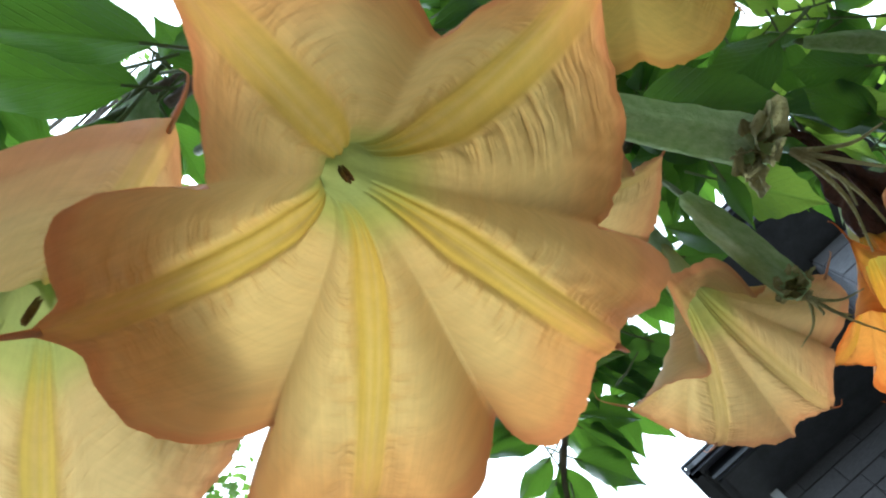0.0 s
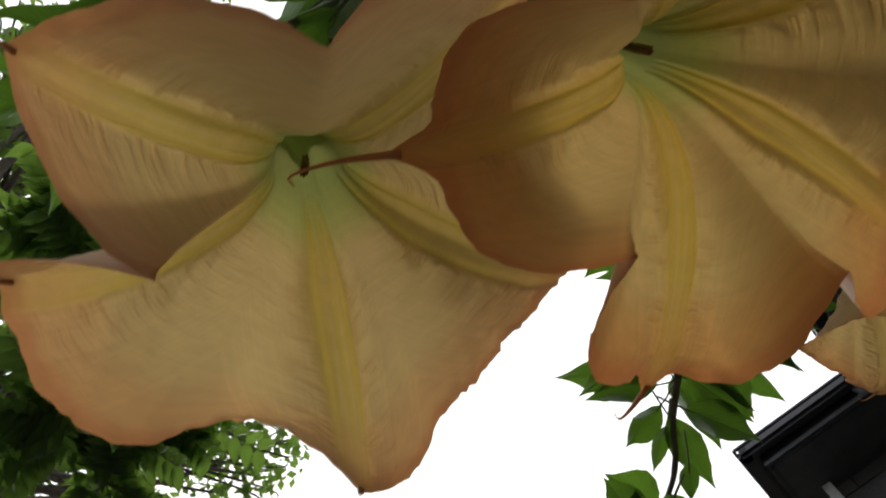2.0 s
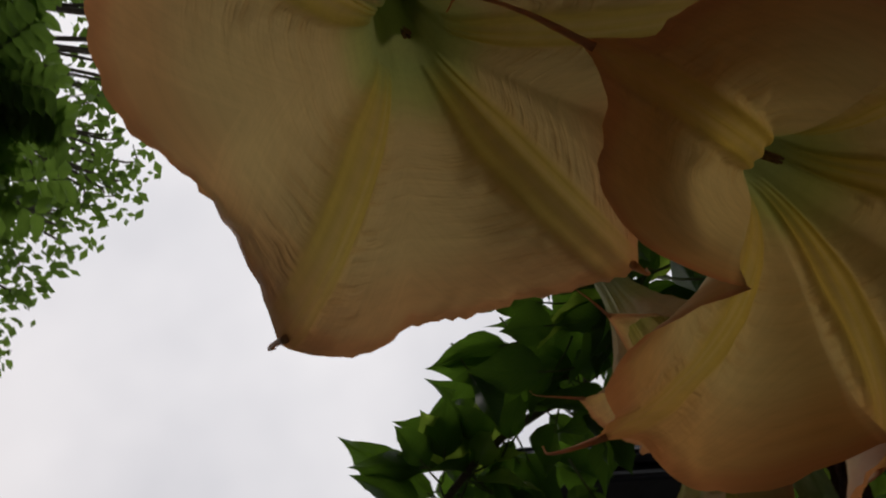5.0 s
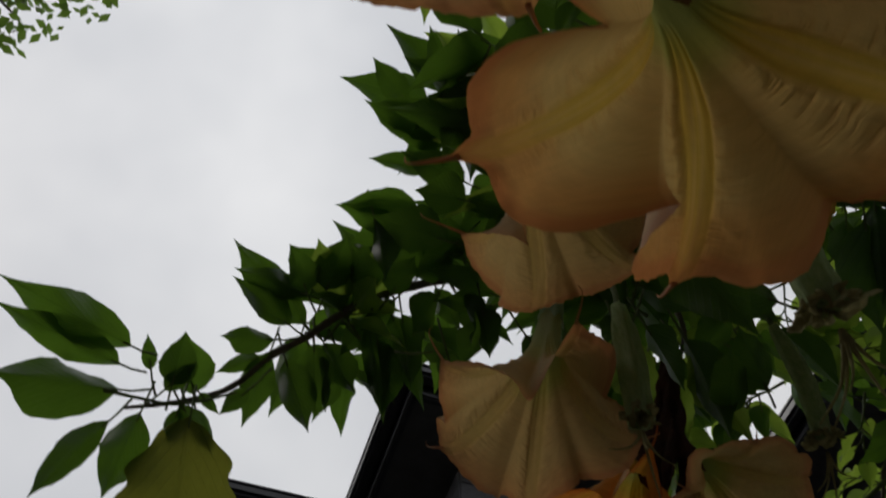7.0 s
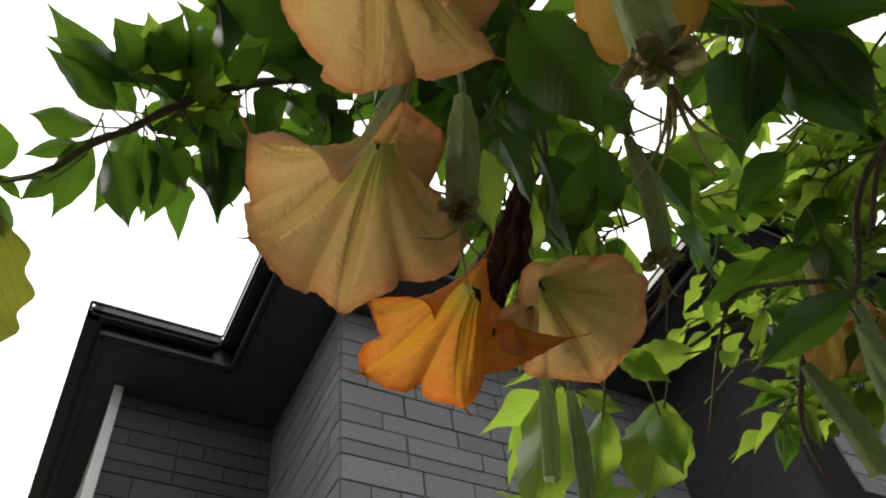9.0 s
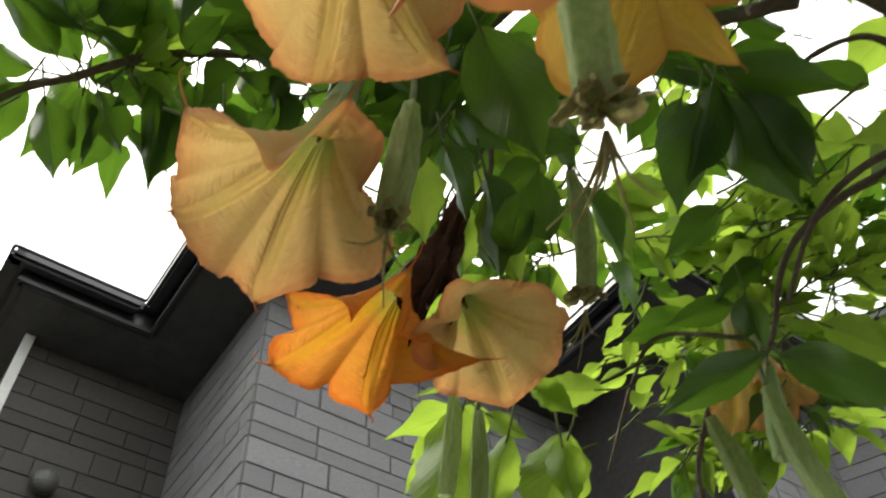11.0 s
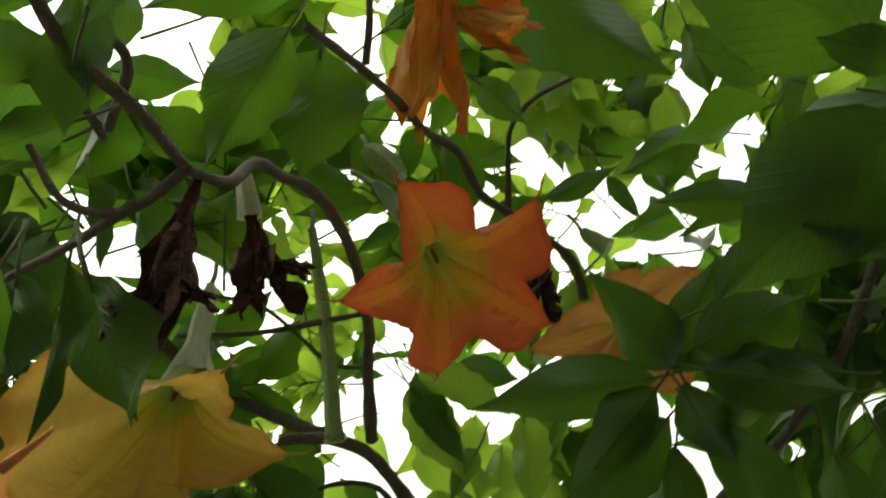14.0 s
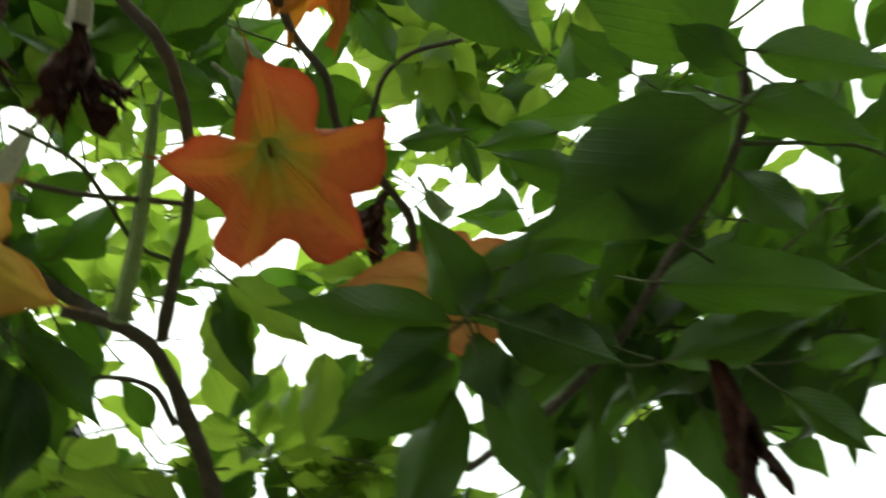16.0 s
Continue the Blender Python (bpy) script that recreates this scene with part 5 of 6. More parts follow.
CLOUDS.append(((0.58, -0.43, 2.04), (0.10, 0.09, 0.08), 20, 0.130, 0.0))
CLOUDS.append(((0.5, -0.6, 2.21), (0.10, 0.09, 0.08), 8, 0.130, 0.0))
CLOUDS.append(((0.36, 0.22, 2.65), (0.08, 0.10, 0.09), 10, 0.090, 0.9))
CLOUDS.append(((0.49, 0.35, 2.61), (0.10, 0.10, 0.08), 12, 0.090, 0.9))
CLOUDS.append(((0.63, -0.11, 2.58), (0.10, 0.10, 0.08), 22, 0.090, 0.9))
CLOUDS.append(((0.69, -0.06, 2.47), (0.09, 0.09, 0.08), 14, 0.100, 0.6))
CLOUDS.append(((0.83, 0.23, 2.39), (0.13, 0.10, 0.08), 60, 0.085, 0.8))
CLOUDS.append(((0.90, 0.18, 2.26), (0.14, 0.13, 0.09), 64, 0.090, 0.8))
CLOUDS.append(((0.82, 0.40, 2.39), (0.10, 0.10, 0.08), 18, 0.085, 0.8))
CLOUDS.append(((0.29, 0.55, 2.21), (0.07, 0.06, 0.07), 14, 0.085, 0.3))
CLOUDS.append(((-0.05, 0.28, 2.33), (0.05, 0.07, 0.05), 10, 0.090, 0.0))
CLOUDS.append(((0.56, -0.25, 2.71), (0.14, 0.12, 0.08), 40, 0.095, 0.8))
CLOUDS.append(((0.70, -0.38, 2.55), (0.14, 0.14, 0.08), 36, 0.110, 0.5))
CLOUDS.append(((0.10, 0.26, 2.64), (0.12, 0.12, 0.08), 24, 0.110, 0.6))
CLOUDS.append(((0.39, 0.12, 2.78), (0.12, 0.12, 0.08), 10, 0.100, 0.7))
CLOUDS.append(((0.71, -0.50, 2.38), (0.14, 0.14, 0.08), 16, 0.120, 0.3))
CLOUDS.append(((0.66, 0.39, 2.61), (0.12, 0.12, 0.08), 26, 0.100, 0.8))
CLOUDS.append(((0.43, -0.23, 2.73), (0.12, 0.12, 0.08), 24, 0.100, 0.5))
CLOUDS.append(((0.70, 0.57, 2.24), (0.10, 0.10, 0.09), 34, 0.075, 0.8))
CLOUDS.append(((0.56, 0.73, 2.08), (0.09, 0.08, 0.07), 22, 0.065, 1.0))
CLOUDS.append(((0.65, 0.63, 2.08), (0.09, 0.08, 0.08), 26, 0.070, 0.9))
CLOUDS.append(((0.43, 0.52, 2.45), (0.07, 0.07, 0.07), 12, 0.100, 0.4))
CLOUDS.append(((0.05, 0.38, 2.22), (0.08, 0.08, 0.06), 16, 0.110, 0.0))
# leaves left out along the camera's sight lines so sky shows: two ends of the gap's axis, radius at the lower end
VIEW_GAPS = [
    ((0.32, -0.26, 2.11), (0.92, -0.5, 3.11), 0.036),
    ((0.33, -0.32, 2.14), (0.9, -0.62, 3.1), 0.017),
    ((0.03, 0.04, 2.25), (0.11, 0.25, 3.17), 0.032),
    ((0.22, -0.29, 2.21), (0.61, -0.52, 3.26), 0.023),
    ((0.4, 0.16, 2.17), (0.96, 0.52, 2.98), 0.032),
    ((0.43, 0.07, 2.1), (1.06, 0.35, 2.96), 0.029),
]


def in_view_gap(p):
    for low, high, r in VIEW_GAPS:
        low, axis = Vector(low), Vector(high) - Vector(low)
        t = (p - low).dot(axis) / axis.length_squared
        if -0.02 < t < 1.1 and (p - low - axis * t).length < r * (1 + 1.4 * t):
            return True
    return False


cloud_rnd = random.Random(19)
bundle = {}
spray_v, spray_f = [], []


def spray_leaf(m, young, single):
    """One leaf of a spray: an object near the twig's end, else part of the joined mass."""
    if single:
        add_leaf(m, cloud_rnd.choice(YOUNG_SHAPES if young else LEAF_SHAPES))
        return
    shape = cloud_rnd.choice(YOUNG_SHAPES)
    v, f, u = bundle.setdefault(young, ([], [], []))
    s0 = len(v)
    v.extend(m @ w.co for w in shape.vertices)
    f.extend(tuple(s0 + k for k in p.vertices) for p in shape.polygons)
    uvd = {lp.vertex_index: tuple(uvv.uv) for lp, uvv in zip(shape.loops, shape.uv_layers["uv"].data)}
    u.extend(uvd[k] for k in range(len(shape.vertices)))


# each cloud is a set of sprays: a thin twig with leaves set round it and a tuft at its end
for mid, reach, number, size, youth in CLOUDS:
    placed, thin = 0, min(reach) < 0.065
    number = number if thin else round(number * 1.12)
    while placed < number:
        here = min(number - placed, cloud_rnd.randint(5, 8))
        q = Vector((cloud_rnd.gauss(0, 0.5), cloud_rnd.gauss(0, 0.5), cloud_rnd.gauss(0, 0.5)))
        root = Vector(mid) + Vector((q.x * reach[0], q.y * reach[1], q.z * reach[2]))
        a = cloud_rnd.uniform(0, 2 * math.pi)
        way = Vector((math.cos(a), math.sin(a), cloud_rnd.uniform(-0.25, 0.45))).normalized()
        span = size * (cloud_rnd.uniform(0.3, 0.6) if thin else cloud_rnd.uniform(0.7, 1.3))
        sag = Vector((0, 0, -0.12 * span))
        tube_data(smooth_line([root - way * span * 0.4, root, root + way * span * 0.5 - sag * 0.4, root + way * span + sag], 3), [0.0021 - 0.00013 * k for k in range(10)], 5, 0.0, spray_v, spray_f)
        side = way.cross(Vector((0, 0, 1))).normalized()
        young = cloud_rnd.random() < youth
        turn0 = cloud_rnd.uniform(0, 2 * math.pi)
        for i in range(here):
            along = 0.12 + 0.88 * (i + 0.5) / here
            base = root + way * span * along + sag * along ** 2
            b = turn0 + i * 2.4
            out = (side * math.cos(b) + Vector((0, 0, 1)) * (0.45 * math.sin(b) - 0.30) + way * (0.35 + 0.9 * along)).normalized()
            ln = size * cloud_rnd.uniform(0.62, 1.2) * (1.0 - 0.18 * along)
            m = leaf_matrix(base + out * 0.012, base + out * (0.012 + ln), ln * cloud_rnd.uniform(0.36, 0.5), cloud_rnd.uniform(-32, 32))
            if in_view_gap(base + out * ln * 0.35) or in_view_gap(base + out * ln * 0.9):
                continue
            spray_leaf(m, young, placed + i < 9)
            petiole(spray_v, spray_f, base + out * 0.012, base + out * (0.012 + ln), 0.012)
        placed += here
twigs = part("twig_mass", mesh_from("twig_mass", spray_v, spray_f), TWIG, shrub, "thin green twigs of the further leaves")
twigs.matrix_local = SHIFT
tagged(twigs, "", "", "", "stuff")
for young, (v, f, u) in bundle.items():
    ob = part("leaf_mass", mesh_from("leaf_mass", v, f, u), LEAF_YOUNG if young else LEAF, shrub, "further leaves of the shrub, too many to count")
    ob.matrix_local = SHIFT
    tagged(ob, "", "", "", "stuff")


# ---- withered tubes, buds and dried flowers ----
def ribbed_tube(pts, radii, ribs=5, depth=0.12, sides=30, n=8):
    path = smooth_line(pts, n)
    m = len(path) - 1
    v, f = [], []
    ref = Vector((0.3, 0.8, 0.1))
    k_r = len(radii) - 1
    for i, p in enumerate(path):
        d = (path[min(i + 1, m)] - path[max(i - 1, 0)]).normalized()
        s = d.cross(ref).normalized()
        u = d.cross(s)
        t = i / m * k_r
        j = min(int(t), k_r - 1)
        r = radii[j] + (radii[j + 1] - radii[j]) * (t - j)
        for k in range(sides):
            a = 2 * math.pi * k / sides
            q = s * math.cos(a) + u * math.sin(a)
            rr = r * (1 + depth * math.cos(ribs * a) + 0.05 * math.cos(2 * ribs * a + 1)) + 0.0012 * noise.noise(p * 90 + q * 3)
            v.append(p + q * rr)
    for i in range(m):
        for k in range(sides):
            a, b = i * sides + k, i * sides + (k + 1) % sides
            f.append((a, b, b + sides, a + sides))
    return v, f, path


def crumpled(mid, axis, length, radius, seed, lobes=5, turn=1.5, rows=30, cols=66, flare=0.0, fine=0.30):
    """A shrivelled, twisted bell of tissue."""
    axis = Vector(axis).normalized()
    s = axis.cross(Vector((0.2, 0.9, 0.3))).normalized()
    u = axis.cross(s)
    off = Vector((seed * 3.7, seed * 1.3, seed * 2.1))
    v, f = [], []
    for j in range(rows + 1):
        t = j / rows
        for k in range(cols):
            a = 2 * math.pi * k / cols
            fold = 0.42 * math.sin(lobes * a + turn * t * 5 + seed) + fine * math.sin(11 * a - 7 * t + seed)
            r = radius * ((0.28 + 0.72 * t ** 0.7) * (1 - flare) + flare * (0.20 + 1.05 * t ** 2.2)) * (1 + fold * (0.4 + 0.6 * t))
            p = s * math.cos(a + turn * t) + u * math.sin(a + turn * t)
            nz = noise.noise_vector(p * 1.8 + Vector((0, 0, t * 3)) + off) * radius * 0.5 * t
            nf = noise.noise_vector(p * 5.0 + Vector((0, 0, t * 8)) + off) * radius * 0.16
            ln = length * t * (1 + 0.22 * math.sin(3 * a + seed) + flare * t * (0.16 * math.sin(7 * a + 2 * seed) + 0.12 * math.sin(17 * a + seed)))
            v.append(Vector(mid) + axis * ln + p * r + nz + nf)
    for j in range(rows):
        for k in range(cols):
            a, b = j * cols + k, j * cols + (k + 1) % cols
            f.append((a, b, b + cols, a + cols))
    f.append(tuple(reversed(range(cols))))
    return v, f


def hang(name, place, label, category, group):
    ob = new(name)
    ob.location = place
    return tagged(ob, label, category, group)


def local_part(name, v, f, material, parent, label=""):
    o = Vector(parent.location)
    return part(name, mesh_from(name, [Vector(p) - o for p in v], f), material, parent, label)


def withered_tube(pts, r0, r1, label, seed, ruff=0.0, tube_mat=None, ruff_mat=None, threads=True, stem=0.05):
    ob = hang("withered_flower", pts[0], label, "withered flower", "spent flowers of the shrub")
    v, f, path = ribbed_tube(pts, [r0 * 0.55, r0, r0 * 1.05, r1])
    local_part("tube", v, f, tube_mat or POD, ob)
    p0 = Vector(pts[0])
    sv, sf = tube_data(smooth_line([p0 + Vector((0.004, 0.002, stem)), p0 + Vector((0.003, 0, stem * 0.5)), p0], 4), [0.0025] * 9, 8)
    local_part("stalk", sv, sf, TWIG, ob)
    d = (path[-1] - path[-4]).normalized()
    if ruff:
        cv, cf = crumpled(path[-1] - d * 0.012, d, ruff * 1.1, ruff, seed)
        local_part("shrivelled_petals", cv, cf, ruff_mat or STRAW, ob, "shrivelled frilled petal ends")
    if threads:
        rnd = random.Random(seed)
        tv, tf = [], []
        for k in range(5):
            q = Vector((rnd.uniform(-1, 1), rnd.uniform(-1, 1), rnd.uniform(-1, 0.2)))
            e = path[-1] + d * 0.01
            tube_data(smooth_line([e, e + d * 0.010 + q * 0.005, e + d * 0.017 + q * 0.012, e + d * 0.020 + q * 0.024], 4), [0.0011 * (1 - w / 13) + 0.0003 for w in range(13)], 5, 0, tv, tf)
        local_part("thread_fringe", tv, tf, STRAW, ob, "thin dry threads")
    return ob


withered_tube([(0.026, 0.135, 1.815), (0.035, 0.152, 1.785), (0.044, 0.174, 1.750), (0.052, 0.192, 1.722)], 0.0088, 0.0095, "grey-green withered flower tube with a frilled shrivelled end", 3, 0.0125)
withered_tube([(0.027, 0.331, 1.965), (0.020, 0.333, 1.900), (0.011, 0.338, 1.830)], 0.0095, 0.0085, "long green withered flower tube with thready end", 5, 0.009)
withered_tube([(0.165, 0.360, 1.985), (0.185, 0.393, 1.954), (0.194, 0.428, 1.919)], 0.0075, 0.007, "thin drooping green flower tube, tip browned", 7, 0.012)
withered_tube([(0.188, 0.186, 2.215), (0.196, 0.205, 2.170), (0.205, 0.225, 2.120)], 0.009, 0.022, "cream flower tube widening to a hidden mouth", 9, 0.0, CREAM, None, False)
withered_tube([(0.230, 0.090, 2.255), (0.292, 0.139, 2.183), (0.343, 0.187, 2.106)], 0.0062, 0.0085, "long slender green closed flower bud", 11, 0.008, POD, POD, False)
withered_tube([(0.470, 0.539, 2.015), (0.470, 0.559, 1.965), (0.466, 0.570, 1.924)], 0.010, 0.009, "short green seed tube hanging straight", 13, 0.0, SEPAL, None, False)
withered_tube([(0.444, 0.530, 1.975), (0.465, 0.546, 1.900), (0.476, 0.541, 1.815)], 0.011, 0.016, "long green drooping bud with pale tip", 15, 0.016, POD, CREAM, False)
withered_tube([(0.458, 0.632, 2.026), (0.485, 0.648, 1.967), (0.502, 0.662, 1.911)], 0.012, 0.014, "brown-green withered tube hanging among leaves", 17, 0.0, POD, None, False)
withered_tube([(0.158, 0.625, 1.985), (0.158, 0.640, 1.945), (0.153, 0.655, 1.890)], 0.008, 0.007, "slim pale green hanging bud", 19, 0.0, POD, None, False)
withered_tube([(0.189, 0.642, 1.985), (0.190, 0.660, 1.930), (0.189, 0.678, 1.870)], 0.008, 0.006, "slim pale green hanging bud beside a leaf", 21, 0.0, POD, None, False)
withered_tube([(0.211, -0.004, 2.259), (0.228, -0.009, 2.243), (0.245, -0.013, 2.226)], 0.012, 0.008, "grey-green calyx above the orange star flower", 22, 0.0, SEPAL, None, False)
withered_tube([(-0.078, -0.020, 1.975), (-0.092, -0.020, 1.955), (-0.107, -0.016, 1.930)], 0.010, 0.008, "plump blue-green bud in the leaf spray", 23, 0.0, SEPAL, None, False)
withered_tube([(0.476, -0.097, 2.312), (0.490, -0.100, 2.300), (0.502, -0.106, 2.286)], 0.009, 0.012, "grey-green bud among the upper leaves", 25, 0.0, SEPAL, None, False)


def dried_flower(top, end, radius, seed, label, cream=0.0, flare=0.85):
    ob = hang("dried_flower", top, label, "dried flower", "dried flowers of the shrub")
    top, end = Vector(top), Vector(end)
    d = (end - top)
    ln = d.length
    d.normalize()
    side = d.cross(Vector((0.3, 0.2, 1.0))).normalized()
    start = 0.0
    if cream:
        v, f, _ = ribbed_tube([top, top + d * ln * cream * 0.5, top + d * ln * cream], [radius * 0.3, radius * 0.5, radius * 0.55])
        local_part("tube", v, f, CREAM, ob, "pale papery tube")
        start = cream * 0.85
    v, f = crumpled(top + d * ln * start, d, ln * (1 - start), radius, seed, flare=flare)
    local_part("shrivelled_petals", v, f, DRY, ob)
    for k, (way, size) in enumerate([(side + d * 0.5, 0.34), (-side * 0.7 + d, 0.30)] if flare > 0.5 else []):
        mat, note = (RUST, "rust-red curled petal point") if cream and k == 1 else (DRY, "")
        v, f = crumpled(top + d * ln * (0.78 + 0.1 * k) + side * radius * (0.3 - 0.6 * k), way, ln * size, radius * 0.34, seed + 4 + k, 3, 2.5, 16, 30)
        local_part("curled_point", v, f, mat, ob, note)
    return ob


dried_flower((0.052, 0.012, 1.938), (0.066, 0.052, 1.876), 0.0105, 2, "nearly black dried flower hanging from the fork")
dried_flower((0.080, 0.010, 2.000), (0.127, 0.044, 1.949), 0.0125, 4, "red-brown dried flower on a cream tube", 0.42)
dried_flower((0.130, 0.470, 2.120), (0.098, 0.524, 1.975), 0.016, 6, "dark brown shrivelled flower hanging among green tubes", 0.0, 0.3)
dried_flower((0.463, -0.238, 1.890), (0.487, -0.218, 1.800), 0.011, 8, "brown dried flower hanging below dark leaves", 0.0, 0.4)
dried_flower((0.406, -0.063, 2.220), (0.420, -0.026, 2.182), 0.013, 10, "black dried flower behind the orange star flower")


def folded_flower(tube_pts, lobes, petals, label, seed):
    """A spent flower whose corolla hangs in limp folded lobes: lobes are (root, tip, radius)."""
    ob = hang("trumpet_flower", tube_pts[0], label, "flower", "trumpet flowers of the shrub")
    v, f, _ = ribbed_tube(tube_pts, [0.006, 0.010, 0.014])
    local_part("tube", v, f, POD, ob, "pale green flower tube")
    for k, (root, tip, radius) in enumerate(lobes):
        root, tip = Vector(root), Vector(tip)
        rows, cols = 36, 72
        v, f = crumpled(root, tip - root, (tip - root).length, radius, seed + k, 2, 0.4, rows, cols, 0.25, 0.10)
        o = Vector(ob.location)
        uvs = [(0.5 + 0.5 * math.sin(5 * 2 * math.pi * (i % cols) / cols), 0.55 + 0.43 * (i // cols) / rows) for i in range(len(v))]
        part("folded_lobe", mesh_from("folded_lobe", [p - o for p in v], f, uvs), petals, ob, "limp folded golden petal lobe")
    return ob


folded_flower([(0.131, -0.270, 2.416), (0.145, -0.228, 2.367), (0.161, -0.185, 2.316)], [((0.142, -0.170, 2.290), (0.208, -0.085, 2.217), 0.027), ((0.173, -0.148, 2.272), (0.219, -0.181, 2.225), 0.022), ((0.136, -0.171, 2.291), (0.197, -0.209, 2.273), 0.020)], GOLD,
              "crumpled golden trumpet flower, withering and folded", 13)


# ---- trees behind ----
def leaf_cloud(rnd, blobs, number, size, flat=0.5):
    v, f, u = [], [], []
    total = sum(b[1] ** 2 for b in blobs)
    for (c, r) in blobs:
        for i in range(int(number * r * r / total)):
            q = Vector((rnd.gauss(0, 1), rnd.gauss(0, 1), rnd.gauss(0, 1))).normalized()
            p = Vector(c) + Vector((q.x, q.y, q.z * 0.7)) * r * (rnd.random() ** 0.35)
            a = Vector((rnd.uniform(-1, 1), rnd.uniform(-1, 1), rnd.uniform(-0.8, 0.3))).normalized()
            b = a.cross(Vector((rnd.uniform(-flat, flat), rnd.uniform(-flat, flat), 1))).normalized()
            ln = size * rnd.uniform(0.6, 1.3)
            s0 = len(v)
            v.extend((p, p + a * ln * 0.5 + b * ln * 0.28, p + a * ln, p + a * ln * 0.5 - b * ln * 0.28))
            u.extend(((0.5, 0), (1, 0.5), (0.5, 1), (0, 0.5)))
            f.append((s0, s0 + 1, s0 + 2, s0 + 3))
    return mesh_from("crown", v, f, u)


def far_tree(base, top, blobs, number, size, label, seed, r0):
    rnd = random.Random(seed)
    tree = new("broadleaf_tree")
    tree.location = base
    tagged(tree, label, "tree", "trees behind the shrub")
    o = Vector(base)
    fork = o.lerp(Vector(top), 0.6)
    tube("trunk", [Vector((0, 0, -0.1)), (fork - o) * 0.5 + Vector((0.15, -0.1, 0)), fork - o, Vector(top) - o], r0, r0 * 0.3, TREE_BARK, tree, 14, 6, 0.15, 0.2)
    for c, r in blobs:
        mid = Vector(c) - o
        st = (fork - o).lerp(Vector(top) - o, rnd.uniform(0, 0.8))
        tube("limb", [st, st.lerp(mid, 0.5) + Vector((rnd.uniform(-.3, .3), rnd.uniform(-.3, .3), -0.25)), mid], r0 * 0.28, r0 * 0.06, TREE_BARK, tree, 8, 5, 0.1, 0.2)
        for k in range(4):
            e = mid + Vector((rnd.gauss(0, 1), rnd.gauss(0, 1), rnd.gauss(0, 0.6))).normalized() * r * 0.9
            tube("twig", [st.lerp(mid, 0.6), mid.lerp(e, 0.5), e], r0 * 0.09, r0 * 0.02, TREE_BARK, tree, 6, 4)
    me = leaf_cloud(rnd, [((c[0] - o.x, c[1] - o.y, c[2] - o.z), r) for c, r in blobs], number, size)
    crown = part("crown", me, LEAF_TREE, tree, "crown of small green leaves with gaps")
    return tagged(crown, "", "", "", "stuff")


blob_rnd = random.Random(77)
blobs = []
for i in range(46):
    x = -2.3 - 5.2 * blob_rnd.random()
    edge = min(2.2, 0.55 + 0.62 * (-2.3 - x))
    y = edge - 0.55 - 4.2 * blob_rnd.random() ** 1.3
    blobs.append(((x, y, 9.6 + blob_rnd.uniform(-0.9, 1.4)), blob_rnd.uniform(0.38, 0.85)))
blobs += [(c, 0.5) for c in ((-5.55, 2.15, 9.38), (-5.85, 1.99, 8.96), (-5.85, 1.59, 9.69), (-5.47, 2.32, 9.88), (-4.77, 1.72, 9.91), (-5.22, 2.01, 9.34), (-4.13, 1.13, 10.97), (-3.53, 1.3, 10.75), (-4.11, 1.5, 10.27), (-4.56, 1.29, 10.87), (-2.71, -2.27, 11.11), (-2.99, -1.89, 10.68), (-3.64, -1.87, 10.73), (-4.19, -1.61, 10.84), (-2.44, -1.74, 11.65), (-3.15, -1.76, 11.77), (-3.51, -1.36, 11.44), (-4.0, -1.27, 11.15), (-2.18, -1.55, 12.04), (-1.65, -0.78, 11.25))]
far_tree((-5.2, -1.8, 0.0), (-4.9, -1.5, 9.5), blobs, 7400, 0.14, "tall broadleaf tree with airy dark crown against the sky", 5, 0.24)


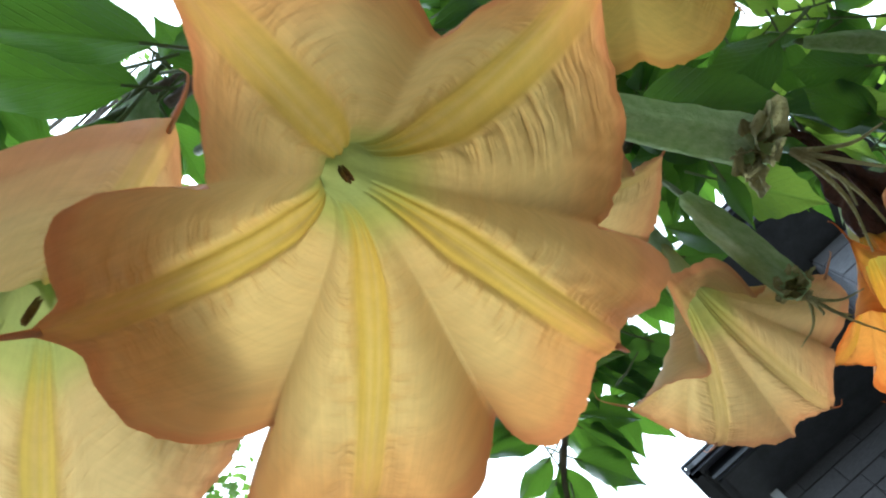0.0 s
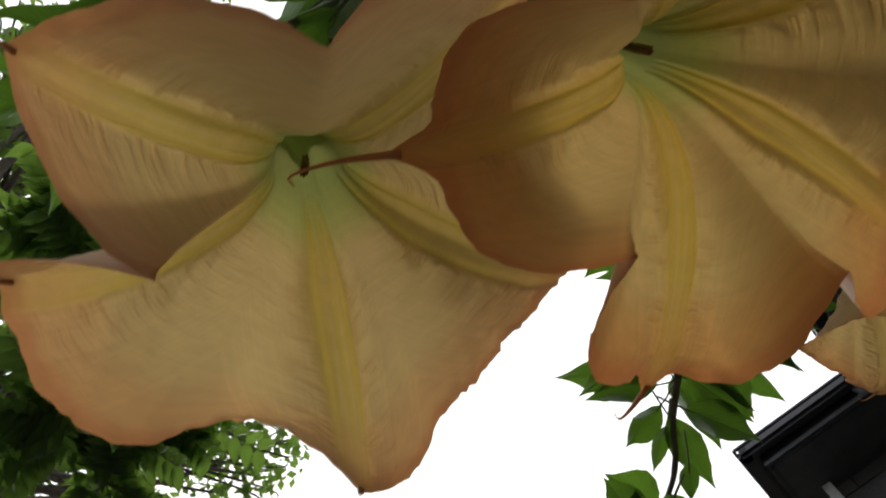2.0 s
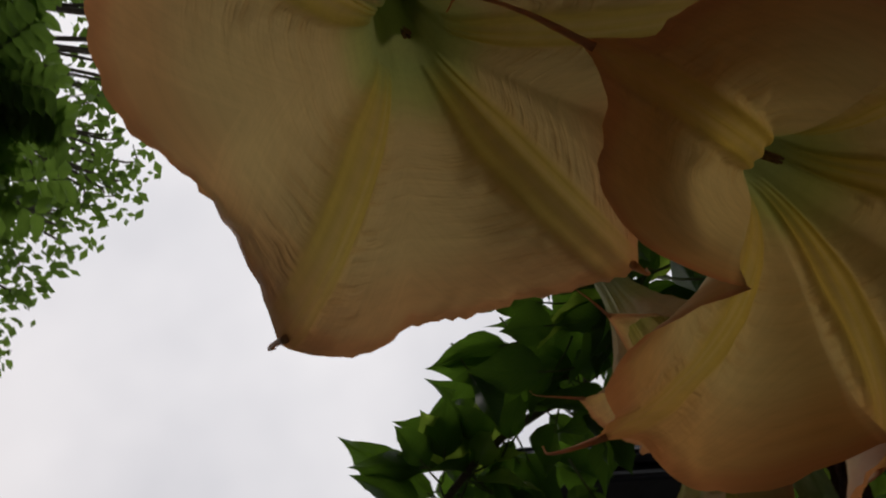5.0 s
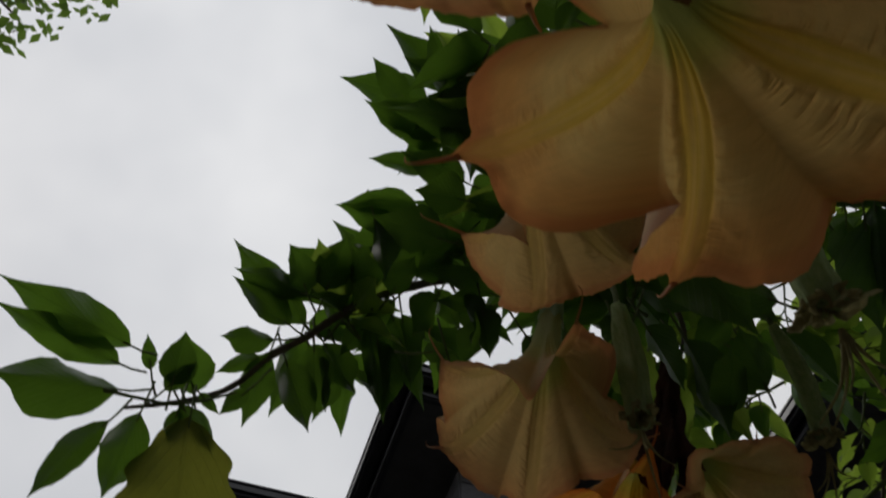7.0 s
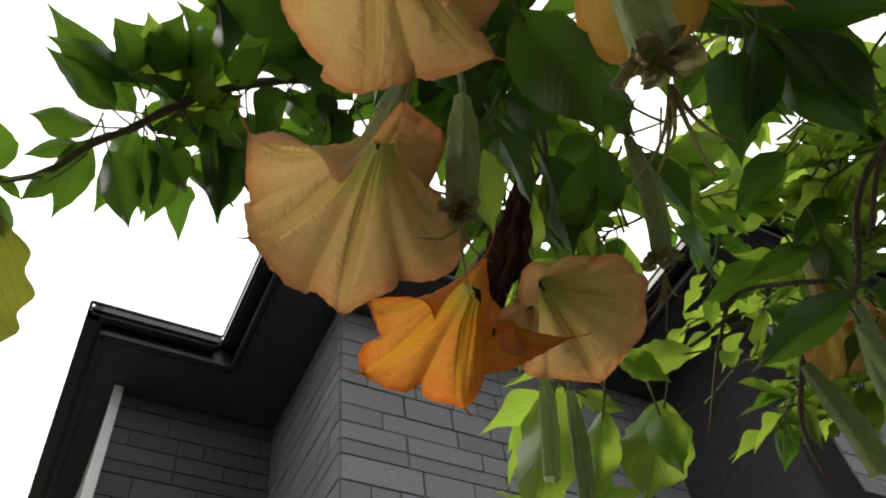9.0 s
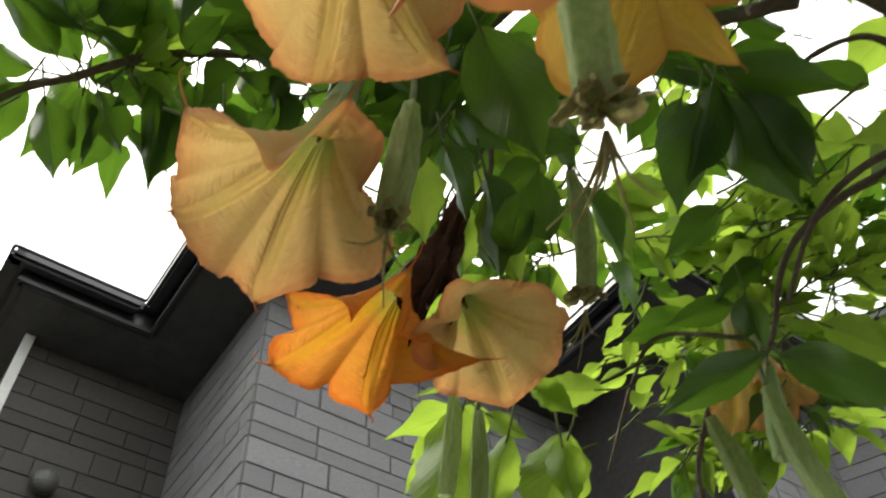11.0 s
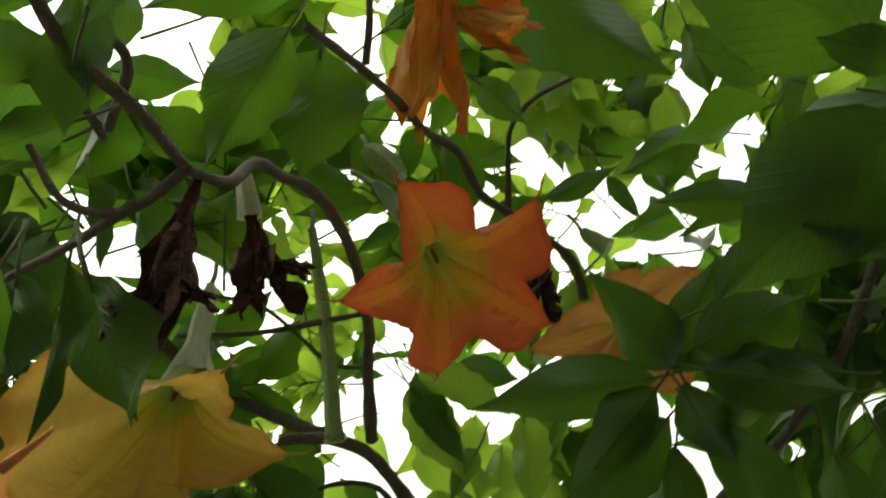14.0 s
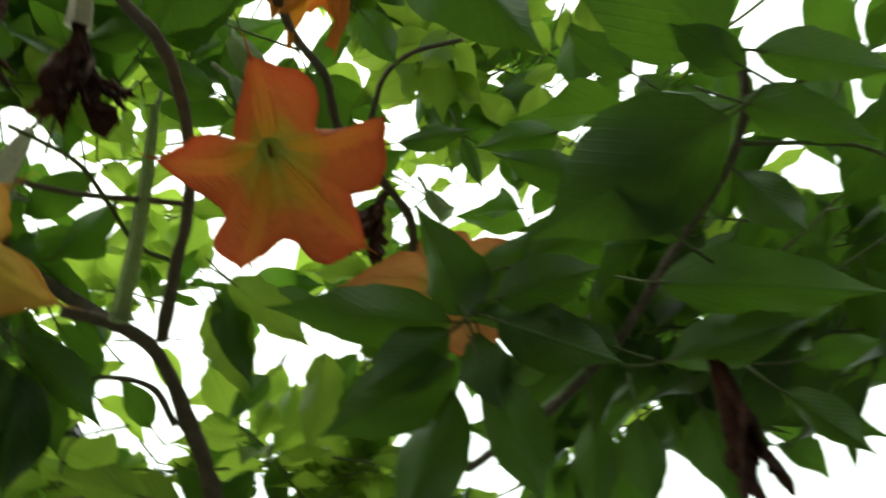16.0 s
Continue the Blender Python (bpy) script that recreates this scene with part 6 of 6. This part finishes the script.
# a nearer tree whose feathered leaves hang into view
ash = new("feather_leaved_tree")
ash.location = (-2.9, -0.6, 0.0)
tagged(ash, "tree with drooping feather-shaped green leaves", "tree", "trees behind the shrub")
tube("trunk", [(0, 0, -0.1), (0.1, 0.1, 1.8), (0.25, 0.2, 3.4), (0.5, 0.4, 4.6)], 0.11, 0.03, TREE_BARK, ash, 12, 6, 0.15, 0.2)
ash_rnd = random.Random(31)
SPRAYS = [(-1.22, -0.31, 3.9), (-1.1, -0.24, 3.96), (-1.34, -0.15, 3.86), (-1.24, -0.06, 3.91), (-1.52, -0.03, 3.76), (-1.45, 0.08, 3.79), (-1.63, 0.11, 3.67), (-1.52, 0.22, 3.74), (-1.75, 0.17, 3.58), (-1.38, -0.04, 3.84), (-1.39, 0.17, 3.82),
          (-1.34, -0.17, 3.48), (-1.47, -0.02, 3.4), (-1.21, -0.11, 3.72)]
ash_v, ash_f, ash_u = [], [], []
for sx, sy, sz in SPRAYS:
    mid = Vector((sx + 2.9, sy + 0.6, sz))
    tube("limb", [(0.35, 0.3, 3.9), Vector((0.35, 0.3, 3.9)).lerp(mid, 0.5) + Vector((0, 0, 0.2)), mid], 0.018, 0.006, TREE_BARK, ash, 8, 5)
    for k in range(8):
        a = ash_rnd.uniform(0, 2 * math.pi)
        d = Vector((math.cos(a), math.sin(a), ash_rnd.uniform(-0.9, 0.1))).normalized()
        ln = ash_rnd.uniform(0.22, 0.36)
        tube("twig", [mid, mid + d * ln * 0.5 + Vector((0, 0, 0.02)), mid + d * ln], 0.004, 0.0015, TWIG, ash, 5, 3)
        side = d.cross(Vector((0, 0, 1))).normalized()
        for q in range(7):
            for sgn in (-1, 1):
                p = mid + d * ln * (0.20 + 0.125 * q)
                e = (side * sgn + d * 0.5 + Vector((0, 0, -0.25))).normalized()
                m = Matrix.Translation(p) @ Matrix((e.cross(Vector((0, 0, 1))).normalized(), e, e.cross(Vector((0, 0, 1))).normalized().cross(e))).transposed().to_4x4() @ Matrix.Diagonal((0.040, 0.088, 0.08, 1))
                shape = YOUNG_SHAPES[q % 3]
                s0 = len(ash_v)
                ash_v.extend(m @ w.co for w in shape.vertices)
                ash_f.extend(tuple(s0 + i for i in pl.vertices) for pl in shape.polygons)
                uvd = {lp.vertex_index: tuple(w.uv) for lp, w in zip(shape.loops, shape.uv_layers["uv"].data)}
                ash_u.extend(uvd[i] for i in range(len(shape.vertices)))
tagged(part("leaflet_mass", mesh_from("leaflet_mass", ash_v, ash_f, ash_u), LEAF_TREE, ash, "drooping feathered leaflets"), "", "", "", "stuff")
